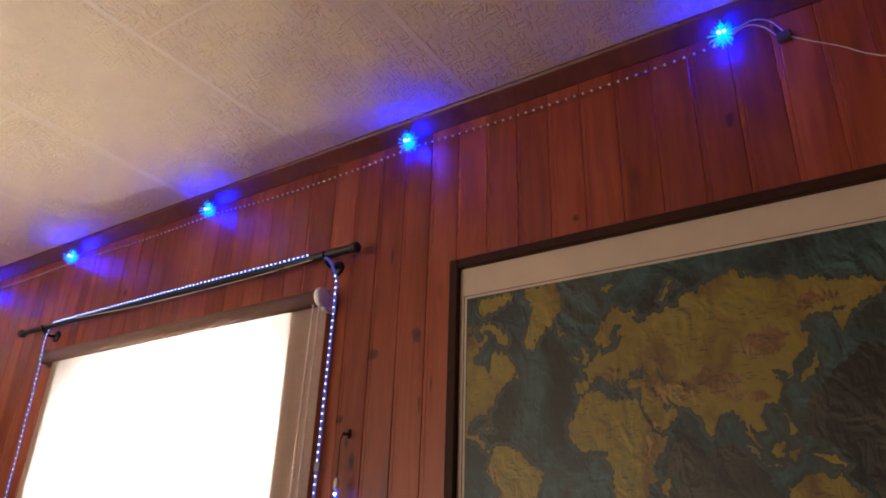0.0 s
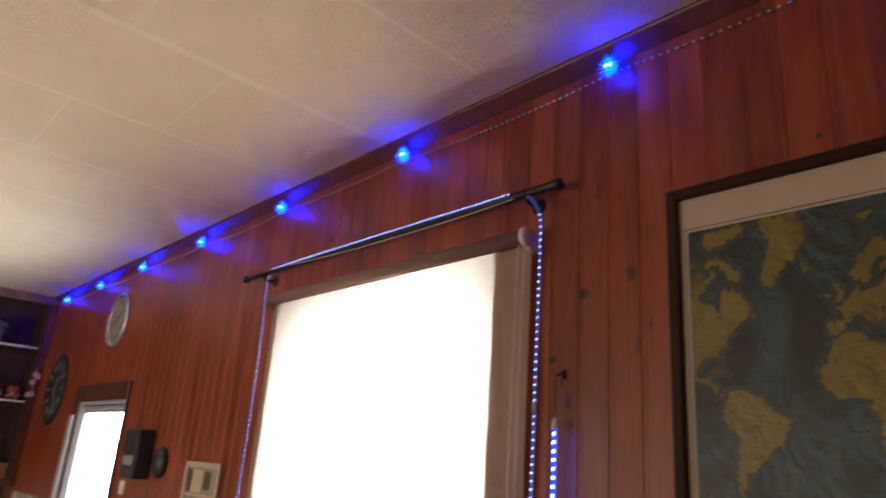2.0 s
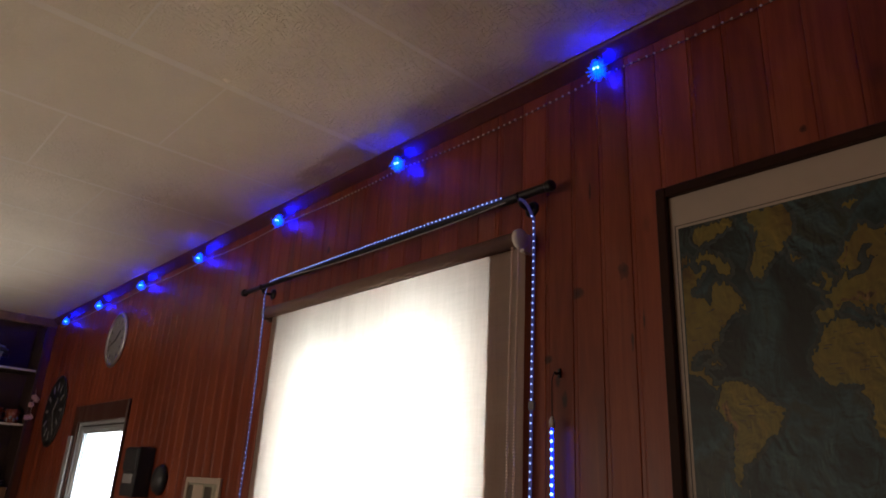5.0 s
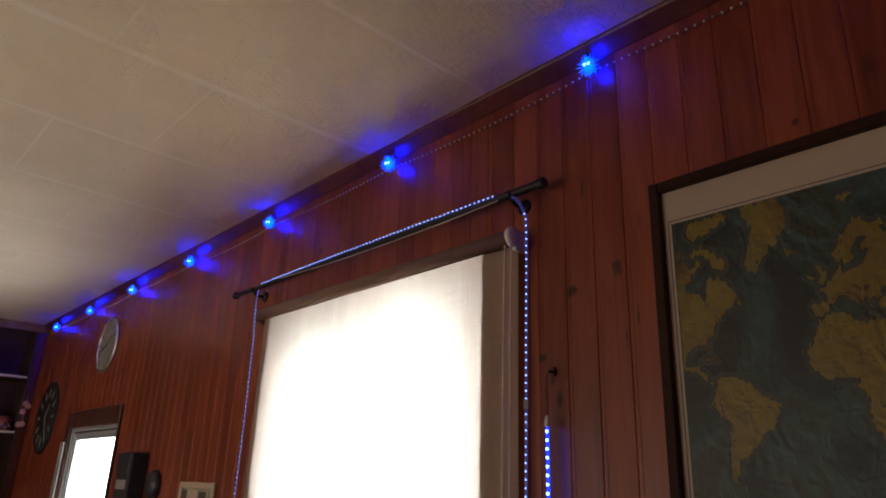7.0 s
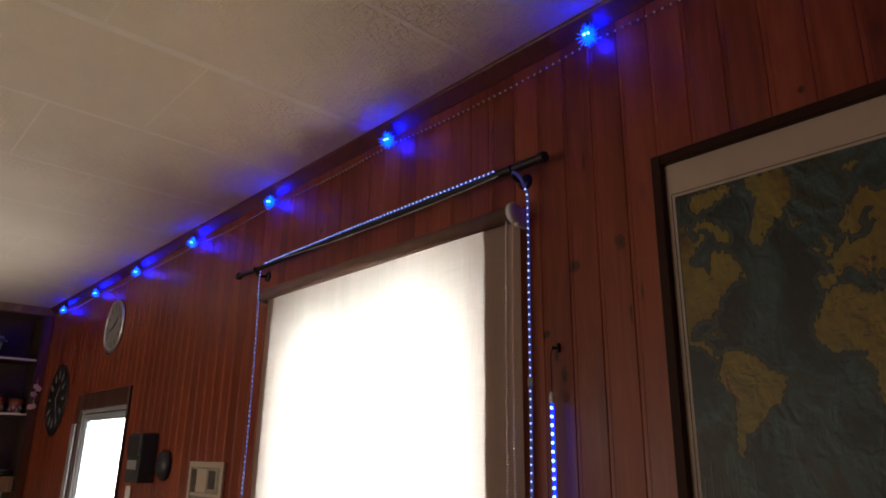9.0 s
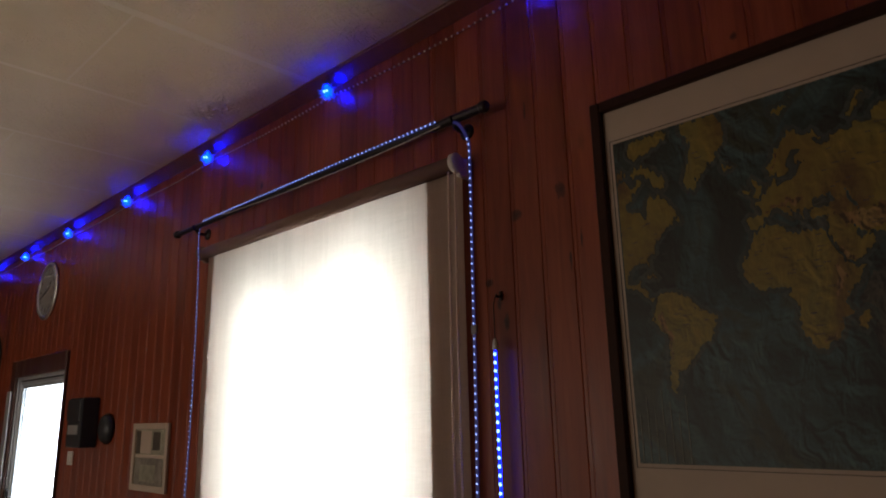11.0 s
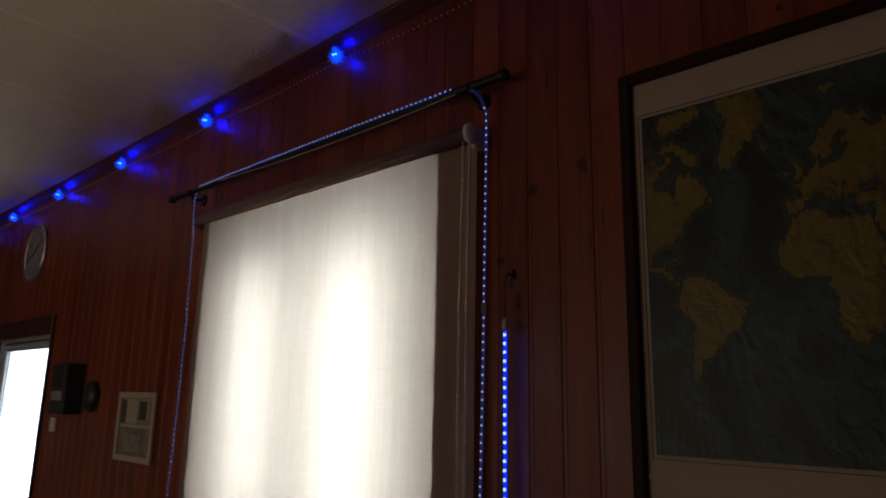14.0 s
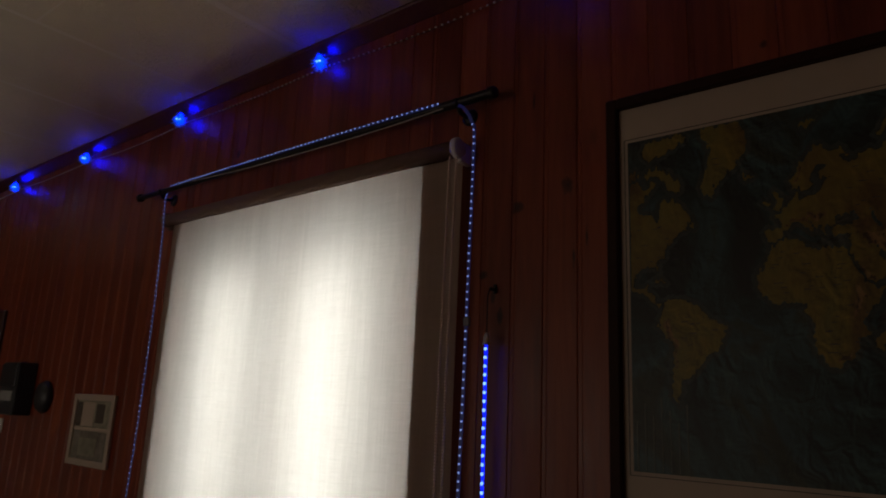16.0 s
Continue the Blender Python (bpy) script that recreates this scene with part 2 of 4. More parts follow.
def cloth_material():
    """Pale woven blind cloth that lets the daylight through."""
    m, nt, b = material("blind_cloth")
    pos = position(nt)
    warp = noise_of(nt, scaled(nt, pos, (1, 1, 0.02)), 420, 3, 0.7)
    weft = noise_of(nt, scaled(nt, pos, (0.03, 1, 1)), 380, 3, 0.7)
    slub = noise_of(nt, scaled(nt, pos, (0.12, 1, 1)), 70, 3, 0.6)
    w = maths(nt, "ADD", maths(nt, "MULTIPLY", warp, 0.4), maths(nt, "ADD", maths(nt, "MULTIPLY_ADD", weft, 0.24, 0.08), maths(nt, "MULTIPLY_ADD", slub, 0.07, 0.04)))
    soft = noise_of(nt, scaled(nt, pos, (1, 1, 0.05)), 14, 3, 0.6)
    w = maths(nt, "ADD", w, maths(nt, "MULTIPLY_ADD", soft, 0.30, -0.15))
    col = ramp(nt, w, [(0.34, (0.54, 0.485, 0.41)), (0.64, (0.73, 0.68, 0.60))])
    nt.links.new(mix(nt, 1.0, col, ramp(nt, soft, [(0.0, (1.0, 0.84, 0.80)), (1.0, (1.0, 0.84, 0.80))]), "MULTIPLY"), b.inputs["Base Color"])
    b.inputs["Roughness"].default_value = 0.8
    tr = nt.nodes.new("ShaderNodeBsdfTranslucent")
    nt.links.new(col, tr.inputs["Color"])
    mx = nt.nodes.new("ShaderNodeMixShader")
    mx.inputs[0].default_value = 0.55
    nt.links.new(b.outputs[0], mx.inputs[1])
    nt.links.new(tr.outputs[0], mx.inputs[2])
    nt.links.new(mx.outputs[0], nt.nodes["Material Output"].inputs["Surface"])
    bump(nt, b, w, 0.3, 0.0008)
    return m


M_CLOTH = cloth_material()


def glass_material():
    m, nt, b = material("window_glass")
    b.inputs["Base Color"].default_value = (0.95, 0.97, 0.97, 1)
    b.inputs["Roughness"].default_value = 0.02
    b.inputs["Transmission Weight"].default_value = 1.0
    b.inputs["IOR"].default_value = 1.05
    return m


M_GLASS = glass_material()


def map_material(name, stops, scale, relief):
    """Printed relief map: broad tones under fine hill shading."""
    m, nt, b = material(name)
    pos = position(nt)
    v = scaled(nt, pos, (1, 1, 0.75))
    col = ramp(nt, noise_of(nt, v, scale, 6, 0.6, 0.8), stops)
    off = nd(nt, "VectorMath", operation="ADD")
    nt.links.new(v, off.inputs[0])
    off.inputs[1].default_value = (0.0035, 0, 0.0030)
    lit = maths(nt, "SUBTRACT", noise_of(nt, v, 24, 5, 0.6, 0.9), noise_of(nt, off.outputs[0], 24, 5, 0.6, 0.9))
    where = ramp(nt, noise_of(nt, v, 4.5, 2), [(0.38, (0.25, 0.25, 0.25)), (0.62, (1, 1, 1))])
    shade = maths(nt, "MULTIPLY_ADD", maths(nt, "MULTIPLY", lit, where), relief, 0.5)
    tone = ramp(nt, shade, [(0.0, (0.30, 0.29, 0.28)), (0.5, (1, 1, 1)), (1.0, (1.65, 1.6, 1.5))])
    nt.links.new(mix(nt, 1.0, col, tone, "MULTIPLY"), b.inputs["Base Color"])
    b.inputs["Roughness"].default_value = 0.5
    bump(nt, b, noise_of(nt, pos, 30, 5), 0.3, 0.0015)
    return m


M_SEA = map_material("map_sea", [(0.38, (0.012, 0.018, 0.014)), (0.45, (0.016, 0.033, 0.032)), (0.51, (0.026, 0.058, 0.058)), (0.56, (0.038, 0.080, 0.082)), (0.64, (0.030, 0.038, 0.025))], 5, 6.5)
M_SHALLOW = map_material("map_shallow_sea", [(0.36, (0.029, 0.039, 0.032)), (0.52, (0.043, 0.060, 0.055)), (0.66, (0.051, 0.055, 0.040))], 9, 5.0)
M_HIGH = map_material("map_highland", [(0.36, (0.107, 0.050, 0.017)), (0.50, (0.167, 0.097, 0.032)), (0.64, (0.204, 0.140, 0.044))], 13, 10)
M_DEEP = map_material("map_sea_bed", [(0.36, (0.015, 0.015, 0.012)), (0.48, (0.031, 0.031, 0.026)), (0.56, (0.042, 0.039, 0.029)), (0.66, (0.021, 0.034, 0.033))], 8, 13)
M_LAND = map_material("map_land", [(0.34, (0.103, 0.057, 0.015)), (0.43, (0.164, 0.113, 0.020)), (0.52, (0.203, 0.153, 0.023)), (0.66, (0.173, 0.145, 0.032))], 7, 2.6)


# ---- mesh helpers ----
def part(name, bm, mat, parent=None, label="", smooth=False):
    bmesh.ops.recalc_face_normals(bm, faces=bm.faces)
    me = bpy.data.meshes.new(name)
    bm.to_mesh(me)
    bm.free()
    me.materials.append(mat)
    if smooth:
        for p in me.polygons:
            p.use_smooth = True
    ob = new(name, me)
    ob.parent = parent
    if label:
        tagged(ob, label)
    return ob


def thing(name, at, label, category, group="", kind=""):
    ob = new(name)
    ob.location = at
    ob.empty_display_size = 0.05
    return tagged(ob, label, category, group, kind)


def add_box(bm, lo, hi, bevel=0.0, seg=1):
    size = [b - a for a, b in zip(lo, hi)]
    mid = [(a + b) / 2 for a, b in zip(lo, hi)]
    r = bmesh.ops.create_cube(bm, size=1, matrix=Matrix.Translation(mid) @ Matrix.Diagonal((*size, 1)))
    if bevel:
        edges = list({e for v in r["verts"] for e in v.link_edges})
        bmesh.ops.bevel(bm, geom=edges, offset=bevel, segments=seg, affect="EDGES", profile=0.5)
    return bm


def box(lo, hi, bevel=0.0, seg=1):
    return add_box(bmesh.new(), lo, hi, bevel, seg)


def add_rod(bm, a, b, r, r2=None, n=14):
    a, b = Vector(a), Vector(b)
    m = Matrix.Translation((a + b) / 2) @ (b - a).to_track_quat("Z", "Y").to_matrix().to_4x4()
    bmesh.ops.create_cone(bm, cap_ends=True, segments=n, radius1=r, radius2=r if r2 is None else r2, depth=(b - a).length, matrix=m)
    return bm


def add_ball(bm, at, r, u=10, v=7, stretch=(1, 1, 1)):
    bmesh.ops.create_uvsphere(bm, u_segments=u, v_segments=v, radius=r, matrix=Matrix.Translation(at) @ Matrix.Diagonal((*stretch, 1)))
    return bm


def lathe(profile, n=28, axis="Z"):
    """A turned shape from (radius, height) pairs about an axis."""
    bm = bmesh.new()
    rings = []
    for r, h in profile:
        ring = []
        for i in range(n):
            a = 2 * math.pi * i / n
            c, s = r * math.cos(a), r * math.sin(a)
            ring.append(bm.verts.new((c, s, h) if axis == "Z" else (c, -h, s)))
        rings.append(ring)
    for p, q in zip(rings, rings[1:]):
        for i in range(n):
            bm.faces.new((p[i], p[(i + 1) % n], q[(i + 1) % n], q[i]))
    if profile[0][0] > 1e-4:
        bm.faces.new(rings[0])
    if profile[-1][0] > 1e-4:
        bm.faces.new(rings[-1])
    bmesh.ops.remove_doubles(bm, verts=bm.verts, dist=1e-5)
    return bm


def add_tube(bm, path, r, n=8):
    """A round cord along a path."""
    pts = [Vector(p) for p in path]
    rings = []
    for i, p in enumerate(pts):
        d = (pts[min(i + 1, len(pts) - 1)] - pts[max(i - 1, 0)]).normalized()
        side = d.cross(Vector((0, 1, 0.01))).normalized()
        up = side.cross(d)
        rings.append([bm.verts.new(p + r * (math.cos(2 * math.pi * k / n) * side + math.sin(2 * math.pi * k / n) * up)) for k in range(n)])
    for a, b in zip(rings, rings[1:]):
        for k in range(n):
            bm.faces.new((a[k], a[(k + 1) % n], b[(k + 1) % n], b[k]))
    bm.faces.new(rings[0]), bm.faces.new(rings[-1])
    return bm


def glide(points, n=10):
    """A smooth run of points through the given ones."""
    pts = [Vector(p) for p in points]
    out = []
    for i in range(len(pts) - 1):
        a, b, c, d = pts[max(i - 1, 0)], pts[i], pts[i + 1], pts[min(i + 2, len(pts) - 1)]
        for k in range(n):
            t = k / n
            out.append(0.5 * (2 * b + (c - a) * t + (2 * a - 5 * b + 4 * c - d) * t * t + (3 * b - a - 3 * c + d) * t ** 3))
    return out + [pts[-1]]


# ---- the room ----
X0, X1, Y1, ZC = -5.20, 3.20, -4.30, 2.712
WIN = (-0.99, 0.214, 0.8, 2.196)
DOOR = (-3.60, -2.69, 0.02, 1.825)

# long panelled wall: a backing with the two openings, boards in front of it
bm = bmesh.new()
add_box(bm, (DOOR[0] - 0.7, 0.016, 0), (DOOR[0], 0.044, ZC))
for lo, hi in (((X0, 0), (DOOR[0] - 0.7, ZC)), ((DOOR[0], DOOR[3]), (DOOR[1], ZC)), ((DOOR[1], 0), (WIN[0], ZC)), ((WIN[0], 0), (WIN[1], WIN[2])),
               ((WIN[0], WIN[3]), (WIN[1], ZC)), ((WIN[1], 0), (X1, ZC))):
    add_box(bm, (lo[0], 0.016, lo[1]), (hi[0], 0.15, hi[1]))
wall_north = tagged(part("wall_north", bm, M_TRIM), "long wall clad in upright varnished reddish pine boards", "wall", kind="structure")

bm = box((X0 - 0.12, Y1 - 0.1, 0), (X0, 0.15, ZC))
tagged(part("wall_west", bm, M_WALLBACK), "plain painted wall behind the kitchen cupboard", "wall", kind="structure")
bm = box((X1, Y1 - 0.1, 0), (X1 + 0.12, 0.15, ZC))
tagged(part("wall_east", bm, M_WALLBACK), "plain brown end wall of the room", "wall", kind="structure")
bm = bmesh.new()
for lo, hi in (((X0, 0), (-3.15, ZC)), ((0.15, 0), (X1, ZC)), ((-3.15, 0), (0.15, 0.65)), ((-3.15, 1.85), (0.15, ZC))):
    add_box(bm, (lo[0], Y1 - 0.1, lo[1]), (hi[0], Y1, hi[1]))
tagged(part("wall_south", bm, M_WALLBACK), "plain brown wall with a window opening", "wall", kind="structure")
tagged(part("floor", box((X0, Y1, -0.1), (X1, 0.15, 0)), M_FLOOR), "plain brown floor", "floor", kind="structure")
tagged(part("ground", box((-40, 0.4, -0.5), (40, 60, -0.3)), plain("grass_ground", (0.06, 0.09, 0.03), 0.9, 0, 0.4, 3)), "rough grass outside the windows", "ground", kind="structure")
m_sky = glowing("bright_sky", (0.86, 0.94, 1.0), 6.0)
bm = box((-18, 1.0, -0.3), (-4.8, 1.05, 4))
tagged(part("backdrop", bm, m_sky), "bright hazy daylight outside the glazed door", "backdrop", kind="structure")

# ceiling of staggered textured boards with low filled seams, in one mesh
bm = box((X0, Y1, ZC), (X1, 0.15, ZC + 0.10))
slab = len(bm.faces)
TW, TL = 0.595, 0.635
k = -10
while 0.245 + TW * k < X1:
    xa, xb = 0.245 + TW * k, 0.245 + TW * (k + 1)
    if xa > X0:
        w = 0.016 if k == -1 else 0.009
        add_box(bm, (xa - w, Y1, ZC - 0.0005), (xa + w, -0.047, ZC + 0.002), 0.0004)
    y = -0.350 - TL / 2 if k % 2 == 0 else -0.350 - TL
    while y > Y1:
        if xa > X0 and xb < X1:
            add_box(bm, (xa + 0.0165, y - 0.0035, ZC - 0.0005), (xb - 0.0165, y + 0.0035, ZC + 0.002), 0.0004)
        y -= TL
    k += 1
bm.faces.ensure_lookup_table()
for f in bm.faces[slab:]:
    f.material_index = 1
ceiling = part("ceiling", bm, M_CEIL)
ceiling.data.materials.append(M_SEAM)
tagged(ceiling, "off-white textured ceiling boards with faint seams", "ceiling", kind="structure")

# small cornice between boards and ceiling
bm = bmesh.new()
prof = [(0.0, -0.044), (-0.004, -0.044), (-0.042, -0.012), (-0.046, -0.006), (-0.046, -0.0015), (0.0, -0.0015)]
va = [bm.verts.new((X0, y, ZC + z)) for y, z in prof]
vb = [bm.verts.new((X1, y, ZC + z)) for y, z in prof]
for i in range(len(prof)):
    j = (i + 1) % len(prof)
    bm.faces.new((va[i], va[j], vb[j], vb[i]))
bm.faces.new(va), bm.faces.new(vb)
tagged(part("trim", bm, M_CORNICE), "dark wooden cornice strip under the ceiling", "trim", kind="structure")


# ---- the window with its blind ----
def window_unit():
    w = thing("window_1", (-0.335, 0.09, 0.8), "two-sash window behind a drawn roller blind", "window", kind="structure")
    w.matrix_world = Matrix.Translation((0, 0, 0))
    x0, x1, z0, z1 = WIN
    bm = bmesh.new()
    for lo, hi in (((x0, z0), (x0 + 0.05, z1)), ((x1 - 0.05, z0), (x1, z1)), ((x0 + 0.05, z1 - 0.05), (x1 - 0.05, z1)), ((x0 + 0.05, z0), (x1 - 0.05, z0 + 0.05)),
                   ((-0.395, z0 + 0.05), (-0.335, z1 - 0.05))):
        add_box(bm, (lo[0], 0.06, lo[1]), (hi[0], 0.12, hi[1]), 0.003)
    part("window_frame", bm, M_ALU, w)
    for a, b in ((x0 + 0.05, -0.395), (-0.335, x1 - 0.05)):
        p = part("pane", box((a, 0.088, z0 + 0.05), (b, 0.092, z1 - 0.05)), M_GLASS, w)
        p.visible_shadow = False
    bm = bmesh.new()
    for lo, hi in (((x0 - 0.08, z0), (x0, z1 + 0.03)), ((x1, z0), (x1 + 0.088, z1 + 0.03)), ((x0, z1), (x1, z1 + 0.03))):
        add_box(bm, (lo[0], -0.030, lo[1]), (hi[0], -0.0005, hi[1]), 0.003)
    part("casing", bm, M_PINE, w)
    part("window_sill", box((x0 - 0.03, -0.018, z0 - 0.03), (x1 + 0.03, 0.06, z0 - 0.002), 0.004), M_TRIM, w)


window_unit()


def roller_blind():
    t = thing("roller_blind", (-0.36, -0.05, 2.19), "drawn pale woven roller blind glowing with daylight", "blind")
    t.matrix_world = Matrix.Identity(4)
    # cloth: a thin sheet with a slight sway, wound on the tube
    bm = bmesh.new()
    nx, nz = 40, 60
    grid = []
    for j in range(nz + 1):
        z = 2.185 - (2.185 - 0.78) * j / nz
        row = []
        for i in range(nx + 1):
            x = -1.045 + (0.365 + 1.045) * i / nx
            sway = 0.0015 * math.sin(9 * x + 1.3) * min(1, j / 12) + 0.0012 * noise.noise(Vector((4 * x, 0, 2 * z)))
            row.append(bm.verts.new((x, -0.036 + sway, z)))
        grid.append(row)
    for j in range(nz):
        for i in range(nx):
            bm.faces.new((grid[j][i], grid[j][i + 1], grid[j + 1][i + 1], grid[j + 1][i]))
    c = part("cloth", bm, M_CLOTH, t, "pale beige woven cloth", True)
    # roll of the same cloth, with its shadow put into a darker brown
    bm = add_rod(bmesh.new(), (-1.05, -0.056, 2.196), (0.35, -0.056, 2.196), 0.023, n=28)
    part("rolled_cloth", bm, M_ROLL_SHADED, t, smooth=True)
    part("bottom_bar", box((-1.045, -0.046, 0.755), (0.365, -0.026, 0.785), 0.004, 2), M_BLIND_PLASTIC, t)
    for x, s in ((0.353, 1), (-1.053, -1)):
        # rounded bracket with a wall plate
        b2 = lathe([(0.0, 0.0), (0.024, 0.0), (0.029, 0.004), (0.029, 0.014), (0.024, 0.019), (0.0, 0.020)], 26)
        bmesh.ops.transform(b2, matrix=Matrix.Translation((x, -0.056, 2.196)) @ Matrix.Rotation(s * math.pi / 2, 4, "Y"), verts=b2.verts)
        add_box(b2, (min(x, x + s * 0.022), -0.050, 2.160), (max(x, x + s * 0.018), -0.002, 2.217), 0.005, 2)
        # the left bracket takes the painted-in shade of the roll
        part("bracket", b2, M_BLIND_PLASTIC if s > 0 else M_ROLL_SHADED, t, "white plastic end bracket" if s > 0 else "end bracket in the shaded brown of the roll", True)
    # bead chain loop
    for x, y in ((0.362, -0.088), (0.376, -0.078)):
        bm = bmesh.new()
        z = 2.16
        while z > 0.9:
            add_ball(bm, (x - 0.003 * (2.16 - z), y + 0.004 * math.sin(3 * z), z), 0.0036, 6, 5)
            z -= 0.0075
        c = part("bead_chain", bm, M_CHAIN, t, "thin beaded pull chain", True)
        tagged(c, kind="stuff")


# blind cloth as it looks in shadow, the shade mixed into the colour
M_ROLL_SHADED = plain("rolled_cloth", (0.21, 0.128, 0.095), 0.85, 0, 0.08, 60)
roller_blind()


def curtain_rod():
    t = thing("curtain_rod", (0, 0, 0), "dark metal curtain rod above the blind", "curtain rod")
    y, z = -0.055, 2.3275
    bm = add_rod(bmesh.new(), (-1.298, y, z), (0.303, y, z), 0.0105, n=18)
    part("pole", bm, M_BLACKM, t, smooth=False)
    bm = add_rod(bmesh.new(), (0.272, y, z), (0.456, y, z), 0.0130, n=18)
    part("pole_sleeve", bm, M_BLACKM, t)
    for x, s in ((0.454, 1), (-1.295, -1)):
        b2 = lathe([(0.0, 0.0), (0.012, 0.0), (0.0165, 0.006), (0.0165, 0.020), (0.013, 0.025), (0.0, 0.026)], 20)
        bmesh.ops.transform(b2, matrix=Matrix.Translation((x, y, z)) @ Matrix.Rotation(s * math.pi / 2, 4, "Y"), verts=b2.verts)
        part("end_cap", b2, M_BLACKM, t, "flared dark end cap")
    for x in (0.359, -1.134):
        b2 = lathe([(0.0, 0.0), (0.024, 0.0), (0.024, 0.004), (0.017, 0.010), (0.0, 0.012)], 22, "Y")
        bmesh.ops.transform(b2, matrix=Matrix.Translation((x, 0, z - 0.024)), verts=b2.verts)
        add_tube(b2, glide([(x, -0.008, z - 0.024), (x, -0.030, z - 0.028), (x, -0.048, z - 0.024), (x, -0.056, z - 0.014)], 5), 0.0065, 8)
        # cup that holds the pole
        add_tube(b2, [(x, y + 0.0155 * math.sin(a), z - 0.0155 * math.cos(a)) for a in [i * math.pi / 8 - math.pi * 0.6 for i in range(11)]], 0.0042, 6)
        part("bracket", b2, M_BLACKM, t, smooth=True)


curtain_rod()


def led_run(points, start, step, face, r=0.0025):
    """Chips along a path, as small flat blocks that face the room."""
    bm = bmesh.new()
    pts = [Vector(p) for p in points]
    acc, nxt = 0.0, start
    for a, b in zip(pts, pts[1:]):
        d = (b - a).length
        while nxt <= acc + d:
            p = a + (b - a) * ((nxt - acc) / d) + Vector(face)
            add_ball(bm, p, r, 6, 5, (1, 0.6, 1))
            nxt += step
        acc += d
    return bm


def light_strip(points, label, step=0.019, bare=0.01, r=0.0025):
    t = thing("led_strip", (0, 0, 0), label, "led strip", "led strips round the window")
    path = glide(points, 14)
    bm = bmesh.new()
    # flat ribbon
    rows = []
    for i, p in enumerate(path):
        d = (path[min(i + 1, len(path) - 1)] - path[max(i - 1, 0)]).normalized()
        side = d.cross(Vector((0, -1, 0))).normalized() * 0.0045
        rows.append([bm.verts.new(p + side * s + Vector((0, yy, 0))) for s, yy in ((-1, -0.001), (1, -0.001), (1, 0.001), (-1, 0.001))])
    for a, b in zip(rows, rows[1:]):
        for k in range(4):
            bm.faces.new((a[k], a[(k + 1) % 4], b[(k + 1) % 4], b[k]))
    bm.faces.new(rows[0]), bm.faces.new(rows[-1])
    part("ribbon", bm, M_RIBBON, t, "thin translucent ribbon")
    c = part("led_line", led_run(path, bare, step, (0, -0.002, 0), r), M_LED_WHITE, t, "bluish-white glowing chips", True)
    tagged(c, kind="stuff")
    return t


M_RIBBON = plain("strip_ribbon", (0.07, 0.08, 0.13), 0.4, 0, 0.1, 60)
put_in(M_RIBBON.node_tree, M_RIBBON.node_tree.nodes["Principled BSDF"], Emission_Color=(0.03, 0.06, 1.0, 1), Emission_Strength=0.05)
light_strip([(0.368, -0.068, 2.312), (0.395, -0.074, 2.292), (0.424, -0.079, 2.245), (0.433, -0.080, 2.19), (0.430, -0.080, 1.88), (0.426, -0.080, 1.55), (0.420, -0.080, 1.25), (0.418, -0.080, 0.95)],
            "blue-white led strip hanging beside the blind", bare=0.095)
light_strip([(-1.062, -0.072, 2.305), (-1.040, -0.088, 2.25), (-1.008, -0.097, 2.11), (-0.997, -0.097, 1.80), (-0.999, -0.097, 1.45), (-1.012, -0.097, 1.15), (-1.02, -0.097, 0.95)],
            "blue-white led strip hanging beside the blind", r=0.0020)
light_strip([(-1.06, -0.0655, 2.333), (-0.85, -0.066, 2.335), (-0.45, -0.066, 2.336), (-0.10, -0.066, 2.336), (0.15, -0.066, 2.335), (0.30, -0.069, 2.333)], "blue-white led strip laid along the curtain rod")
# connecting wire slung under the rod
t = thing("strip_cable", (0, 0, 0), "thin pale cable slung under the curtain rod", "cable")
part("cable", add_tube(bmesh.new(), glide([(-0.90, -0.067, 2.326), (-0.5, -0.066, 2.312), (0.0, -0.066, 2.309), (0.315, -0.067, 2.316)], 8), 0.0016, 6), M_WIRE, t)
t = thing("cable_clip", (0, 0, 0), "small clear clip holding the led strip", "clip")
part("clip", box((0.4205, -0.084, 1.722), (0.4385, -0.076, 1.744), 0.002, 2), M_CLIP, t)


def drop_light():
    t = thing("drop_light", (0, 0, 0), "hanging clear tube with bright blue leds", "string light")
    x, y = 0.456, -0.034
    bm = add_tube(bmesh.new(), [(x, y + 0.010, 1.822), (x, y, 1.80), (x, y, 1.705)], 0.0014, 6)
    part("cord", bm, M_BLACKM, t)
    bm = lathe([(0.0, 0.0), (0.0075, 0.0), (0.0075, 0.016), (0.004, 0.026), (0.0, 0.028)], 14)
    bmesh.ops.transform(bm, matrix=Matrix.Translation((x, y, 1.684)), verts=bm.verts)
    part("cap", bm, M_WHITEP, t, "pale plastic cap", True)
    bm = box((x - 0.0038, y - 0.0010, 1.10), (x + 0.0038, y + 0.0010, 1.682))
    part("led_board", bm, M_LED_BOARD, t, "glowing deep blue light board")
    z = 1.672
    first = None
    while z > 1.11:
        if first is None:
            first = part("led", add_ball(bmesh.new(), (0, 0, 0), 0.0042, 8, 6, (1, 0.7, 1)), M_LED_BLUE, t, smooth=True)
            ob = first
        else:
            ob = new("led", first.data)
            ob.parent = t
        ob.location = (x, y - 0.003, z)
        z -= 0.0205


